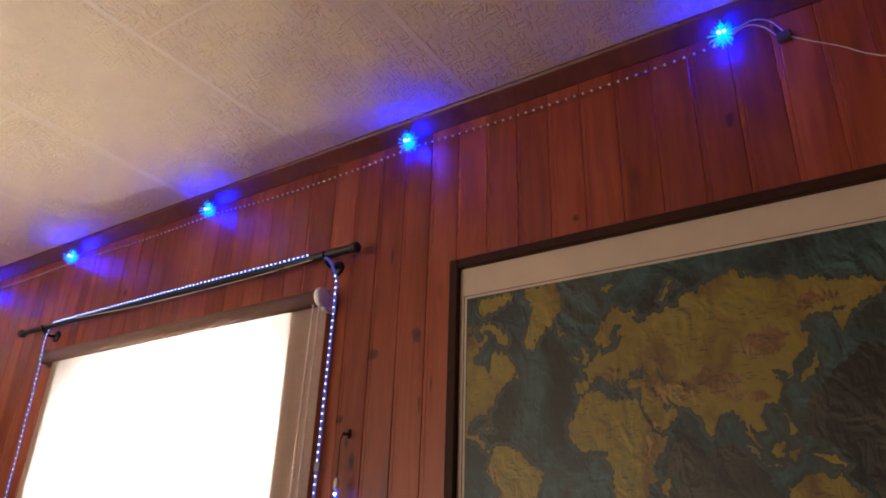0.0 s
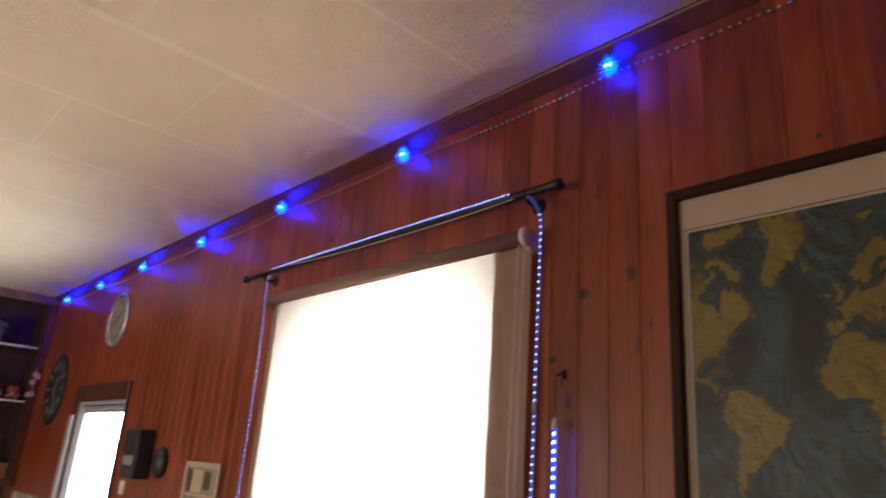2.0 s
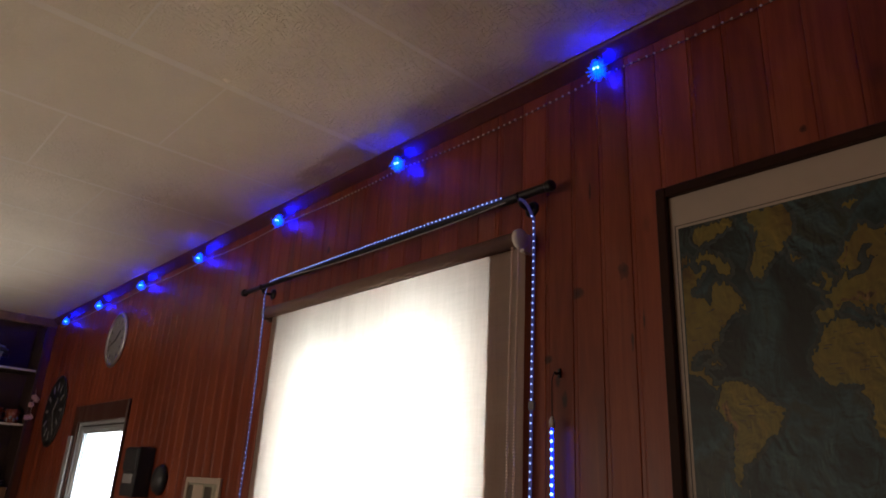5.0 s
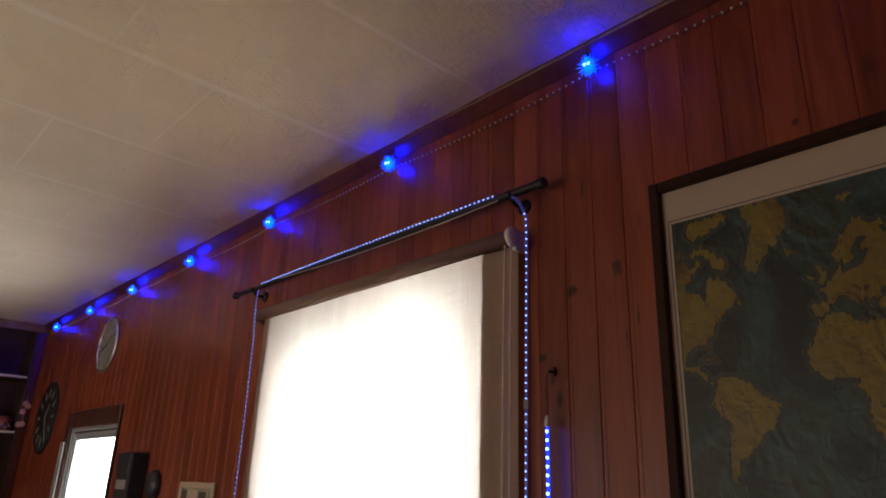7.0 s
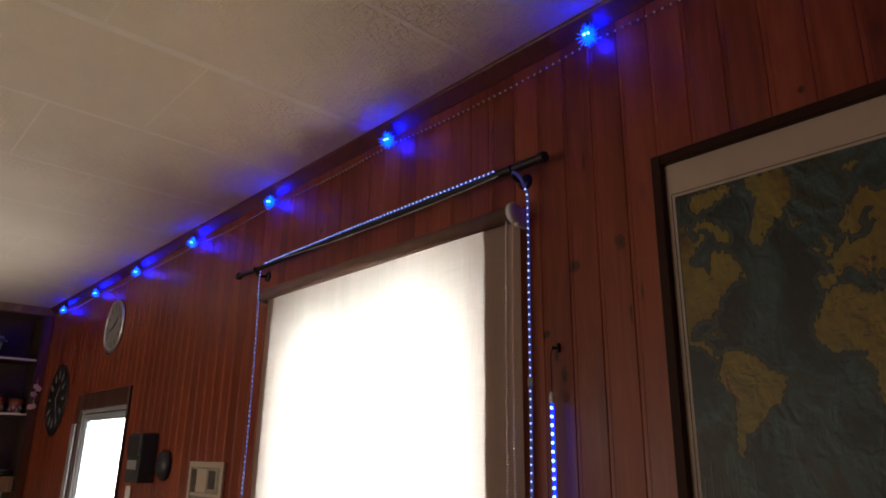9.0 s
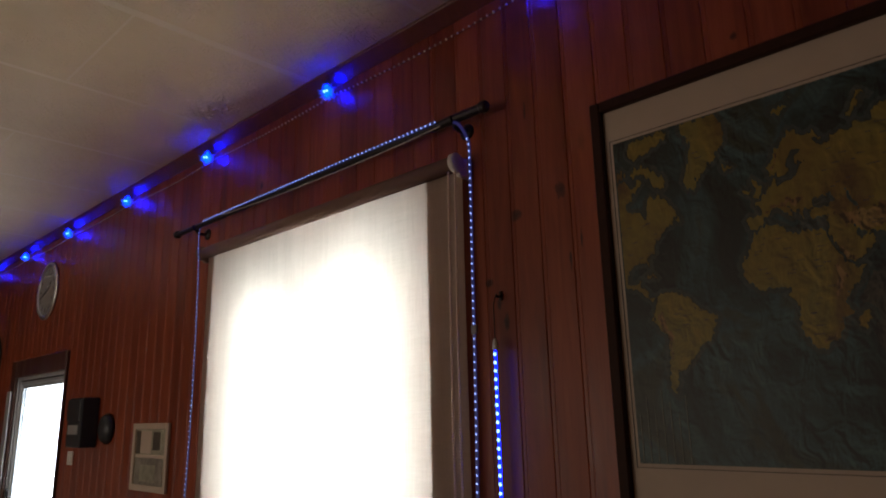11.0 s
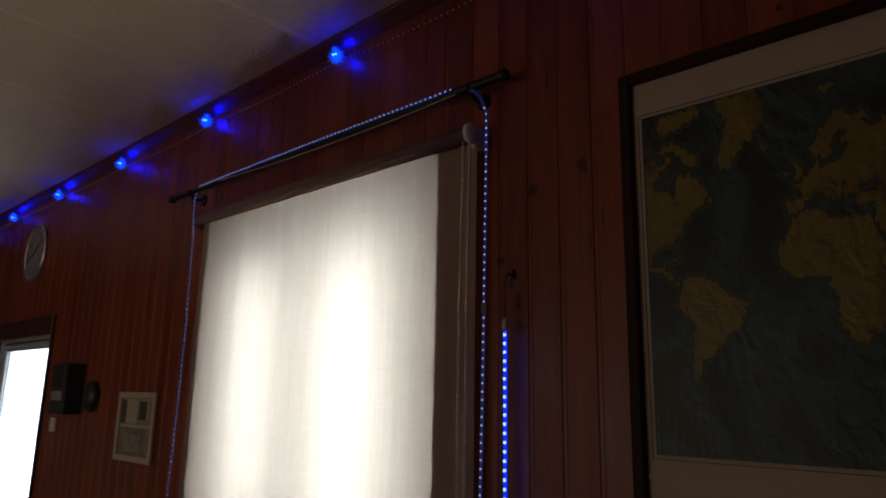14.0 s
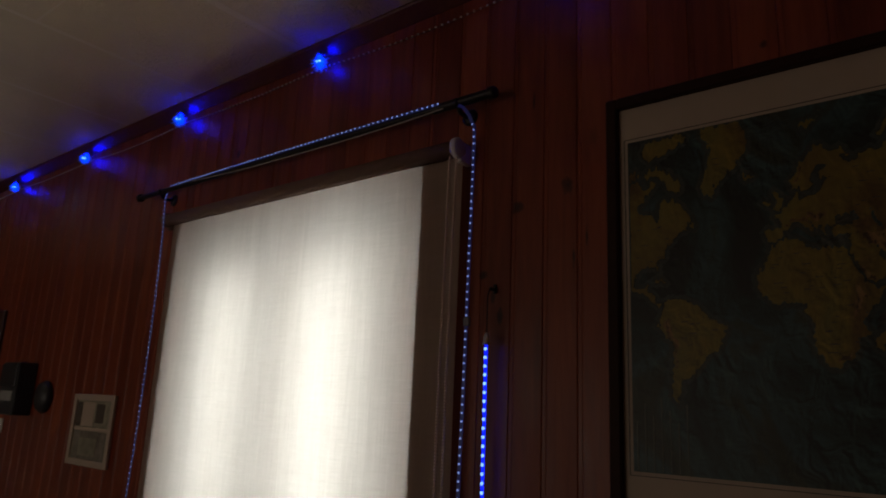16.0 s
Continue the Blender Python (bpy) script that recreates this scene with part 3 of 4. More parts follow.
drop_light()
t = thing("wall_hook", (0, 0, 0), "small dark metal hook screwed into a board", "hook")
bm = box((0.4515, -0.007, 1.810), (0.4605, -0.0005, 1.834), 0.002, 2)
add_tube(bm, glide([(0.456, -0.006, 1.822), (0.456, -0.018, 1.818), (0.456, -0.022, 1.824)], 6), 0.003, 8)
part("hook", bm, M_BLACKM, t)


# ---- string of blue lamps under the ceiling ----
LAMP_X = [1.494, 0.621, -0.251, -1.110, -1.953, -2.808, -3.630, -4.450]
LAMP_Z, LAMP_Y = 2.636, -0.039


def blue_lamp():
    t = thing("blue_string_lamp", (0, 0, 0), "glowing blue spiky led lamp hung under the cornice", "string light", "blue lamps along the cornice")
    bm = lathe([(0.0, -0.0115), (0.005, -0.0105), (0.009, -0.007), (0.0112, -0.001), (0.0105, 0.005), (0.008, 0.010), (0.0062, 0.016), (0.0060, 0.026), (0.0, 0.026)], 16)
    globe = part("globe", bm, M_GLOBE, t, "glowing blue globe", True)
    rnd = random.Random(5)
    # clear spikes all round, even in direction and uneven in length
    n = 84
    bm = bmesh.new()
    for i in range(n):
        h = 1 - 2 * (i + 0.5) / n
        a = 2.39996 * i + rnd.uniform(-0.12, 0.12)
        w = math.sqrt(1 - h * h)
        d = Vector((w * math.cos(a), w * math.sin(a), h))
        add_rod(bm, d * 0.009, d * rnd.uniform(0.022, 0.037), 0.0017, 0.0002, 5)
    part("spike_burst", bm, M_BLOSSOM, t, "short clear blue spikes")
    for x in (-0.0055, 0.0055):
        part("led", add_ball(bmesh.new(), (x, -0.0130, -0.001), 0.0036, 10, 7), M_LED_CORE, globe, smooth=True)
    bm = lathe([(0.0, 0.0262), (0.0070, 0.0262), (0.0082, 0.028), (0.0082, 0.040), (0.003, 0.043), (0.0, 0.043)], 14)
    part("holder", bm, M_MARK, t, "dark socket")
    part("hanger", add_tube(bmesh.new(), glide([(0, 0, 0.042), (0, 0.004, 0.050), (0, 0.014, 0.054)], 5), 0.0016, 6), M_MARK, t)
    return t


M_GLOBE = glowing("blue_globe", (0.0, 0.0010, 1.0), 230.0)
first = blue_lamp()
first.matrix_world = pose(LAMP_X[0], LAMP_Y, LAMP_Z, 0, 0, 5)
for x in LAMP_X[1:]:
    copy_thing(first, pose(x, LAMP_Y, LAMP_Z, 0, 9 * math.sin(9 * x), 22 - 9 * x))

# beaded cord between the lamps
for i, (xa, xb) in enumerate(zip(LAMP_X, LAMP_X[1:] + [X0 + 0.50])):
    t = thing("beaded_cord", (0, 0, 0), "thin cord of tiny pale beads strung between blue lamps", "cord", "beaded cords along the cornice")
    n = max(2, int(abs(xa - xb) / 0.0225))
    pts = [(xa + (xb - xa) * u / 24, -0.012, LAMP_Z - 0.004 - 0.030 * 4 * (u / 24) * (1 - u / 24) * (0.35 + 0.2 * (i % 2))) for u in range(25)]
    part("cord", add_tube(bmesh.new(), pts, 0.0011, 5), M_MARK, t)
    bm = bmesh.new()
    for k in range(1, n):
        u = k / n
        add_ball(bm, (xa + (xb - xa) * u, -0.0145, LAMP_Z - 0.004 - 0.030 * 4 * u * (1 - u) * (0.35 + 0.2 * (i % 2))), 0.0034, 6, 5)
    tagged(part("beading", bm, M_BEAD, t, "tiny pale beads", True), kind="stuff")

# feed wires at the end of the string
t = thing("feed_wire", (0, 0, 0), "thin pale lead running from the last blue lamp", "cable")
for pts in ([(1.515, -0.04, 2.632), (1.555, -0.03, 2.655), (1.590, -0.022, 2.645), (1.615, -0.018, 2.605)],
            [(1.515, -0.04, 2.628), (1.550, -0.03, 2.645), (1.580, -0.022, 2.630), (1.600, -0.018, 2.600)],
            [(1.620, -0.018, 2.592), (1.66, -0.012, 2.565), (1.71, -0.010, 2.530), (1.78, -0.010, 2.475), (1.95, -0.010, 2.40), (2.2, -0.010, 2.33)]):
    part("lead", add_tube(bmesh.new(), glide(pts, 8), 0.0014, 6), M_WIRE, t)
part("joint_clip", box((1.597, -0.024, 2.585), (1.628, -0.006, 2.607), 0.004, 2), M_MARK, t, "dark joint clip")


# ---- the framed world map ----
def world_map():
    t = thing("framed_world_map", (0, 0, 0), "large framed world map on aged paper with dark narrow frame", "map")
    x0, x1, z0, z1 = 0.766, 1.905, 1.296, 2.236
    bm = bmesh.new()
    fw = 0.026
    for lo, hi in (((x0, z0), (x0 + fw, z1)), ((x1 - fw, z0), (x1, z1)), ((x0 + fw, z1 - fw), (x1 - fw, z1)), ((x0 + fw, z0), (x1 - fw, z0 + fw))):
        add_box(bm, (lo[0], -0.026, lo[1]), (hi[0], -0.001, hi[1]), 0.003)
    part("frame", bm, M_FRAME, t, "dark brown wooden frame")
    part("paper", box((x0 + fw, -0.010, z0 + fw), (x1 - fw, -0.002, z1 - fw)), M_PAPER, t, "cream paper margin")
    px0, px1, pz0, pz1 = 0.813, 1.862, 1.422, 2.127
    part("sea", box((px0, -0.0125, pz0), (px1, -0.0103, pz1)), M_SEA, t, "blue-green relief sea")
    # thin neat line round the print
    bm = bmesh.new()
    for lo, hi in (((px0 - 0.009, pz0 - 0.009), (px0 - 0.0075, pz1 + 0.009)), ((px1 + 0.0075, pz0 - 0.009), (px1 + 0.009, pz1 + 0.009)),
                   ((px0 - 0.0075, pz1 + 0.0075), (px1 + 0.0075, pz1 + 0.009)), ((px0 - 0.0075, pz0 - 0.009), (px1 + 0.0075, pz0 - 0.0075))):
        add_box(bm, (lo[0], -0.0112, lo[1]), (hi[0], -0.0101, hi[1]))
    part("border_line", bm, M_MARK, t)

    def north(lat):
        """Miller's cylindrical scale, in degrees along the sheet."""
        return np.degrees(1.25 * np.log(np.tan(math.pi / 4 + 0.4 * np.radians(lat))))

    LON0, LON_STEP, Z_EQ, UP, DOWN = 1.120, 0.00304, 1.727, 0.00360, 0.00282

    def place(lon, lat):
        m = float(north(lat))
        return LON0 + LON_STEP * lon, Z_EQ + (UP if m > 0 else DOWN) * m

    # coasts: a fine sheet of cells, kept where the wavering outline encloses them
    cell = 0.0026
    gx, gz = np.meshgrid(np.arange(px0 + cell, px1 - cell, cell), np.arange(pz0 + cell, pz1 - cell, cell), indexing="ij")
    lon = (gx + cell / 2 - LON0) / LON_STEP
    up = gz + cell / 2 - Z_EQ
    rise = np.where(up > 0, up / UP, up / DOWN)
    lat = np.degrees((np.arctan(np.exp(np.radians(rise) / 1.25)) - math.pi / 4) / 0.4)
    rng = np.random.RandomState(4)
    wx, wy = np.zeros_like(lon), np.zeros_like(lon)
    for f, amp in ((0.16, 0.25), (0.27, 0.28), (0.42, 0.28), (0.7, 0.25), (1.0, 0.22), (1.5, 0.16)):
        for _ in range(4):
            a, p, q = rng.uniform(0, 6.283, 3)
            u = f * (lon * math.cos(a) + lat * math.sin(a))
            wx += amp * np.sin(u * 1.7 + p)
            wy += 0.8 * amp * np.sin(u * 1.9 + q)

    def enclosed(outline):
        lo, la = lon + wx, lat + wy
        inside = np.zeros(lo.shape, bool)
        for (x1_, y1_), (x2_, y2_) in zip(outline, outline[1:] + outline[:1]):
            cross = (y1_ > la) != (y2_ > la)
            inside ^= cross & (lo < (x2_ - x1_) * (la - y1_) / ((y2_ - y1_) or 1e-9) + x1_)
        return inside

    def sheet(name, inside, label, mat, y):
        bm = bmesh.new()
        seen = {}

        def vert(i, k):
            if (i, k) not in seen:
                seen[(i, k)] = bm.verts.new((gx[0, 0] + i * cell, y, gz[0, 0] + k * cell))
            return seen[(i, k)]

        for i, k in zip(*np.nonzero(inside)):
            bm.faces.new((vert(i, k), vert(i + 1, k), vert(i + 1, k + 1), vert(i, k + 1)))
        rim = [v for v in bm.verts if v.is_boundary]
        for _ in range(2):
            bmesh.ops.smooth_vert(bm, verts=rim, factor=0.5, use_axis_x=True, use_axis_z=True)
        part(name, bm, mat, t, label)

    taken = np.zeros(lon.shape, bool)

    high = np.zeros(lon.shape, bool)

    def land(name, outline, label, *more):
        """A landmass from longitudes and latitudes, clear of those before it."""
        inside = enclosed(outline)
        for extra in more:
            inside |= enclosed(extra)
        inside &= ~taken
        taken[inside] = True
        if inside.any():
            sheet(name, inside, label, M_LAND, -0.0136)

    OCHRE = "ochre landmass"
    land("continent", [(-77, 8.5), (-72, 12), (-62, 10.5), (-52, 5), (-50, 0), (-44, -2.5), (-35, -6), (-39, -14), (-41, -22), (-48, -26), (-53, -33), (-58, -34.5), (-57.5, -38), (-65, -41), (-66, -47),
                       (-69, -52), (-66, -55), (-73, -52), (-74, -44), (-71.5, -30), (-70.3, -18), (-76, -14), (-81, -6), (-80, 0), (-77.5, 4)], OCHRE)
    land("continent", [(-17, 15), (-16, 21), (-13, 27), (-9, 31), (-6, 35.5), (3, 37), (10, 37), (11, 33.5), (19, 30.5), (22, 32.5), (30, 31), (34, 30), (36, 23), (38, 18), (43, 11.7), (51, 11.7), (48, 5), (42, -1.5),
                       (39, -6), (40.5, -14), (35, -20), (35, -24), (32, -28), (26, -34), (18.5, -34), (15, -27), (12, -18), (13.5, -9), (9, -1), (9.5, 4), (4, 6.3), (-4, 5), (-8, 4.4), (-13, 8.5)], OCHRE)
    land("continent", [(-101, 20), (-101, 69), (-95, 69), (-88, 67), (-82, 69), (-82, 65), (-88, 64), (-94, 60), (-92, 57), (-82, 55), (-80, 51.5), (-78.5, 55), (-77, 62), (-70, 61), (-65, 59), (-60, 54.5), (-56, 52),
                       (-60, 47.5), (-65, 44), (-70, 42), (-75, 39), (-76, 35), (-81, 31), (-80.3, 25.5), (-83, 29), (-90, 29.5), (-97, 26), (-97, 20)], OCHRE,
         [(-97, 19.5), (-95, 18.3), (-91, 18.6), (-90, 21.3), (-87, 21.3), (-88.5, 16), (-83.5, 15), (-83, 10.5), (-79.5, 9.5), (-77.5, 8.5), (-80, 7.3), (-85, 10), (-92, 14.5), (-101, 17.5), (-101, 20)])
    land("continent", [(-9, 37), (-9, 43), (-1.5, 43.5), (-1.5, 46.5), (-4.5, 48.3), (2, 51), (8, 54), (8.5, 57), (10.5, 57.5), (11, 54.2), (19, 54.5), (22, 57.5), (24, 59.3), (30, 60), (36, 60), (60, 60), (61, 40), (53, 37),
                       (50, 44), (48, 46), (40, 47), (37, 45), (33, 46), (28.5, 43.8), (28, 41), (23, 40.5), (24, 38), (22, 36.5), (19.5, 41), (13.5, 45.5), (18, 40.2), (16, 38), (12, 42), (8.5, 44.3), (3, 42.5), (-0.5, 39),
                       (-2, 36.8), (-6, 36)], "broad ochre landmass",
         [(61, 59), (29, 59.8), (22, 60.5), (21.5, 63), (25, 65.5), (22, 65.7), (17, 61), (18.5, 59.5), (14.5, 55.7), (11, 59), (7, 58), (5, 61.5), (13, 67), (19, 70), (26, 71), (41, 67), (34, 66.5), (38, 64),
                       (44, 66.5), (54, 68.5), (61, 69)],
         [(27, 40), (35, 42), (41, 41.3), (38, 44.5), (40, 47.2), (47.5, 46.2), (47.5, 43), (50, 40), (53, 36.8), (61, 40.2), (61, 25), (57, 26.5), (51, 28), (48, 30), (50, 26.5), (52, 24.2), (56, 26), (59.5, 22.5),
                       (55, 17.5), (45, 12.8), (43, 13), (39, 21), (35, 28), (34.5, 31.5), (36, 36.5), (30, 36.5), (27, 37.5)],
         [(59, 40), (59, 69), (68, 68.5), (68, 73), (73, 72), (80, 73), (95, 76), (104, 77.5), (113, 74), (127, 73), (140, 72.5), (160, 70), (170, 69.5), (180, 68.5), (190, 66), (179, 63), (170, 60), (163, 58),
                       (162, 54.5), (157, 51.2), (156, 57), (163, 61.5), (155, 59.3), (143, 59.3), (136, 54.7), (141, 52.5), (140, 48), (132, 43.2), (128, 39.5), (129, 36), (126.5, 34.5), (125, 38.5), (121.5, 39), (118, 38.5),
                       (122, 37), (119.5, 35), (122, 30.5), (119.5, 25.5), (114, 22.5), (114, 40)],
         [(59, 41), (59, 25.2), (66.5, 25), (69, 21.5), (72.8, 20), (74, 14), (77.5, 8.2), (80, 13), (82, 16.5), (87, 21), (91.5, 22.5), (94, 18), (97.5, 16.5), (98.5, 9), (100.5, 6), (104, 1.3), (103, 6),
                       (100, 13), (105, 9), (109, 12.5), (106, 18.5), (109, 21.5), (115, 23), (115, 41)])
    land("continent", [(114, -22), (122, -18), (126, -14), (131, -12), (136.5, -12), (136, -15.5), (140.5, -17.5), (142.5, -11), (146, -19), (153, -26), (150, -37), (144, -38.5), (138, -35), (131, -31.5), (118, -35), (115, -33)], OCHRE)
    land("continent", [(-50, 81), (-43, 76), (-46, 70), (-50, 66), (-48, 61), (-44, 59), (-38, 64), (-28, 69), (-20, 74), (-19, 80), (-26, 82.5), (-44, 82.5)], "ochre northern island")
    for outline in ([(-86, 73.5), (-80, 73.5), (-70, 70), (-62, 66.5), (-65, 63), (-72, 64.5), (-73, 68), (-80, 70), (-89, 70.5)], [(-90, 77), (-80, 76.5), (-70, 78), (-60, 80), (-58, 82), (-88, 82)],
                    [(-101, 73), (-95, 73.5), (-95, 70), (-101, 69.5)], [(-59, 48), (-55.5, 51), (-53, 47)], [(-84.5, 22.3), (-78, 22.8), (-74.5, 20), (-79, 21)],
                    [(-5, 50), (1.3, 51.2), (1.5, 53), (-2, 56), (-3, 58.5), (-5.5, 58), (-3, 54), (-5, 52)], [(-10, 52), (-6, 52.2), (-6, 55), (-10, 54)], [(-24, 65.5), (-22, 64), (-15, 64.3), (-14, 66), (-20, 66)],
                    [(52, 71), (57, 70.8), (60, 74), (68, 76.8), (60, 76)], [(12, 79.5), (16, 77), (25, 79.5)], [(44, -17), (49.5, -13), (50, -16), (47, -25), (44, -23)], [(95.5, 5.5), (104, -2), (105.5, -6), (101, -2.5)],
                    [(109, 1.5), (115, 5), (118.5, 5), (116, -3.5), (110.5, -2.5)], [(105.5, -6.3), (114, -7.2), (114, -8.6), (106, -8)], [(119, 1), (125, 1.5), (122, -5), (119.5, -5)],
                    [(131, -1), (141, -2.8), (150, -10), (143, -8.5), (138, -8)], [(120, 18), (122, 18), (126, 7), (122, 8)], [(130.5, 32), (136, 34), (140.8, 36), (141.5, 41), (144, 44), (141.5, 45), (139.5, 40), (133, 35.3)],
                    [(172.5, -34.5), (178, -38), (175, -41.5), (167, -46), (172, -41)]):
        land("island", outline, "")
    # pale shallows hug the coasts
    shallow = taken.copy()
    for _ in range(4):
        wide = shallow.copy()
        wide[1:] |= shallow[:-1]
        wide[:-1] |= shallow[1:]
        wide[:, 1:] |= shallow[:, :-1]
        wide[:, :-1] |= shallow[:, 1:]
        shallow = wide
    sheet("shallow_sea", shallow & ~taken, "paler shallow sea along the coasts", M_SHALLOW, -0.0133)
    for outline in ([(38, 38), (46, 30), (56, 27), (66, 28), (75, 32), (86, 27.5), (98, 25), (104, 30), (103, 38), (92, 40), (80, 44), (72, 40), (60, 37), (50, 36)], [(92, 50), (110, 44), (122, 44), (132, 54), (120, 58), (104, 54)],
                    [(135, 60), (150, 62), (165, 65), (150, 68), (138, 66)], [(34, 14), (38, 14), (42, 8), (37, 0), (34, -8), (36, 4)], [(-79, -4), (-75, 2), (-72, -10), (-68, -18), (-69, -34), (-71, -36), (-70, -18), (-76, -13)],
                    [(7, 59.5), (9, 62), (18, 68), (15, 66), (11, 61)], [(-5, 42), (8, 45.5), (16, 47.5), (24, 47), (20, 43), (16, 45), (8, 44.4), (0, 42.5)], [(98, 26), (108, 24), (116, 26), (110, 31), (101, 31)],
                    [(38, 19), (44, 13.5), (50, 15.5), (44, 18), (41, 22)], [(24, -32), (30, -30), (32, -25), (27, -27)]):
        inside = enclosed(outline) & taken & ~high
        high |= inside
        sheet("highland", inside, "brown shaded mountains", M_HIGH, -0.0141)
    for outline in ([(54, -40), (44, -8), (54, 6), (66, 14), (74, 0), (86, 8), (96, 0), (108, -12), (112, -40)], [(128, 8), (134, 26), (150, 36), (166, 46), (190, 44), (214, 10), (210, -30), (170, -50), (158, -24), (154, -4)]):
        inside = enclosed(outline) & ~shallow
        sheet("deep_sea", inside, "grey-brown shaded sea bed", M_DEEP, -0.0130)
    # unreadable fine lettering as tiny bars
    bm = bmesh.new()
    rnd = random.Random(8)
    for lo0, lo1, la0, la1, n in ((-12, 30, 10, 32, 20), (14, 34, -26, 6, 10), (34, 130, 48, 68, 46), (48, 112, 24, 46, 24), (-98, -70, 32, 50, 12), (-70, -42, -20, 4, 12), (118, 146, -32, -18, 8), (-50, -38, 66, 78, 4)):
        for _ in range(n):
            x, z = place(rnd.uniform(lo0, lo1), rnd.uniform(la0, la1))
            add_box(bm, (x, -0.0147, z), (x + rnd.uniform(0.006, 0.016), -0.0142, z + 0.0013))
    tagged(part("fine_print", bm, M_MARK, t, "tiny unreadable dark print"), kind="stuff")
    # pale column bars low on the sheet
    for i in range(7):
        part("scale_bar", box((0.822 + 0.017 * i, -0.0133, 1.425), (0.8245 + 0.017 * i, -0.0124, 1.52 + 0.012 * (i * 3 % 5))), M_PALEBAR, t)


M_PALEBAR = plain("pale_bar", (0.16, 0.17, 0.15), 0.6, 0, 0.2, 60)
world_map()


# ---- the far end of the long wall ----
def wall_clock():
    t = thing("wall_clock", (-3.19, 0, 2.345), "round silver wall clock with a pale grey face", "clock")
    r = 0.185
    bm = lathe([(0.0, 0.0), (r - 0.02, 0.0), (r, 0.004), (r, 0.010), (r - 0.012, 0.018), (r - 0.028, 0.016), (r - 0.030, 0.012), (r - 0.030, 0.002), (0.0, 0.002)], 44, "Y")
    part("rim", bm, M_CHROME, t, "silver rim", True)
    bm = lathe([(0.0, 0.006), (r - 0.029, 0.006), (r - 0.029, 0.009), (0.0, 0.009)], 44, "Y")
    part("dial", bm, M_FACE, t)
    for i in range(12):
        a = math.pi * i / 6
        bm = box((-0.005, -0.0102, 0.105), (0.005, -0.0088, 0.138))
        bmesh.ops.transform(bm, matrix=Matrix.Rotation(a, 4, "Y"), verts=bm.verts)
        part("hour_mark", bm, M_MARK, t)
    for a, ln, w in ((0.9, 0.085, 0.006), (-1.9, 0.125, 0.004)):
        bm = box((-w, -0.0130, -0.02), (w, -0.0112, ln))
        bmesh.ops.transform(bm, matrix=Matrix.Rotation(a, 4, "Y"), verts=bm.verts)
        part("clock_hand", bm, M_MARK, t)


wall_clock()


def dark_dial():
    t = thing("dark_wall_clock", (-4.32, 0, 1.935), "large round black wall clock with pale numeral marks", "clock")
    r = 0.265
    bm = lathe([(0.0, 0.0), (r - 0.01, 0.0), (r, 0.004), (r, 0.008), (r - 0.015, 0.014), (r - 0.03, 0.011), (0.0, 0.010)], 44, "Y")
    part("body", bm, M_DARKDISC, t, "black round body", True)
    for i in range(12):
        a = math.pi * i / 6
        bm = box((-0.010, -0.0135, 0.150), (0.010, -0.0105, 0.212), 0.0008)
        bmesh.ops.transform(bm, matrix=Matrix.Rotation(a, 4, "Y"), verts=bm.verts)
        part("numeral_bar", bm, M_PALEMARK, t)
    for a, ln, w in ((0.6, 0.11, 0.008), (2.6, 0.15, 0.006)):
        bm = box((-w, -0.0160, -0.02), (w, -0.0140, ln))
        bmesh.ops.transform(bm, matrix=Matrix.Rotation(a, 4, "Y"), verts=bm.verts)
        part("clock_hand", bm, M_PALEMARK, t)


dark_dial()


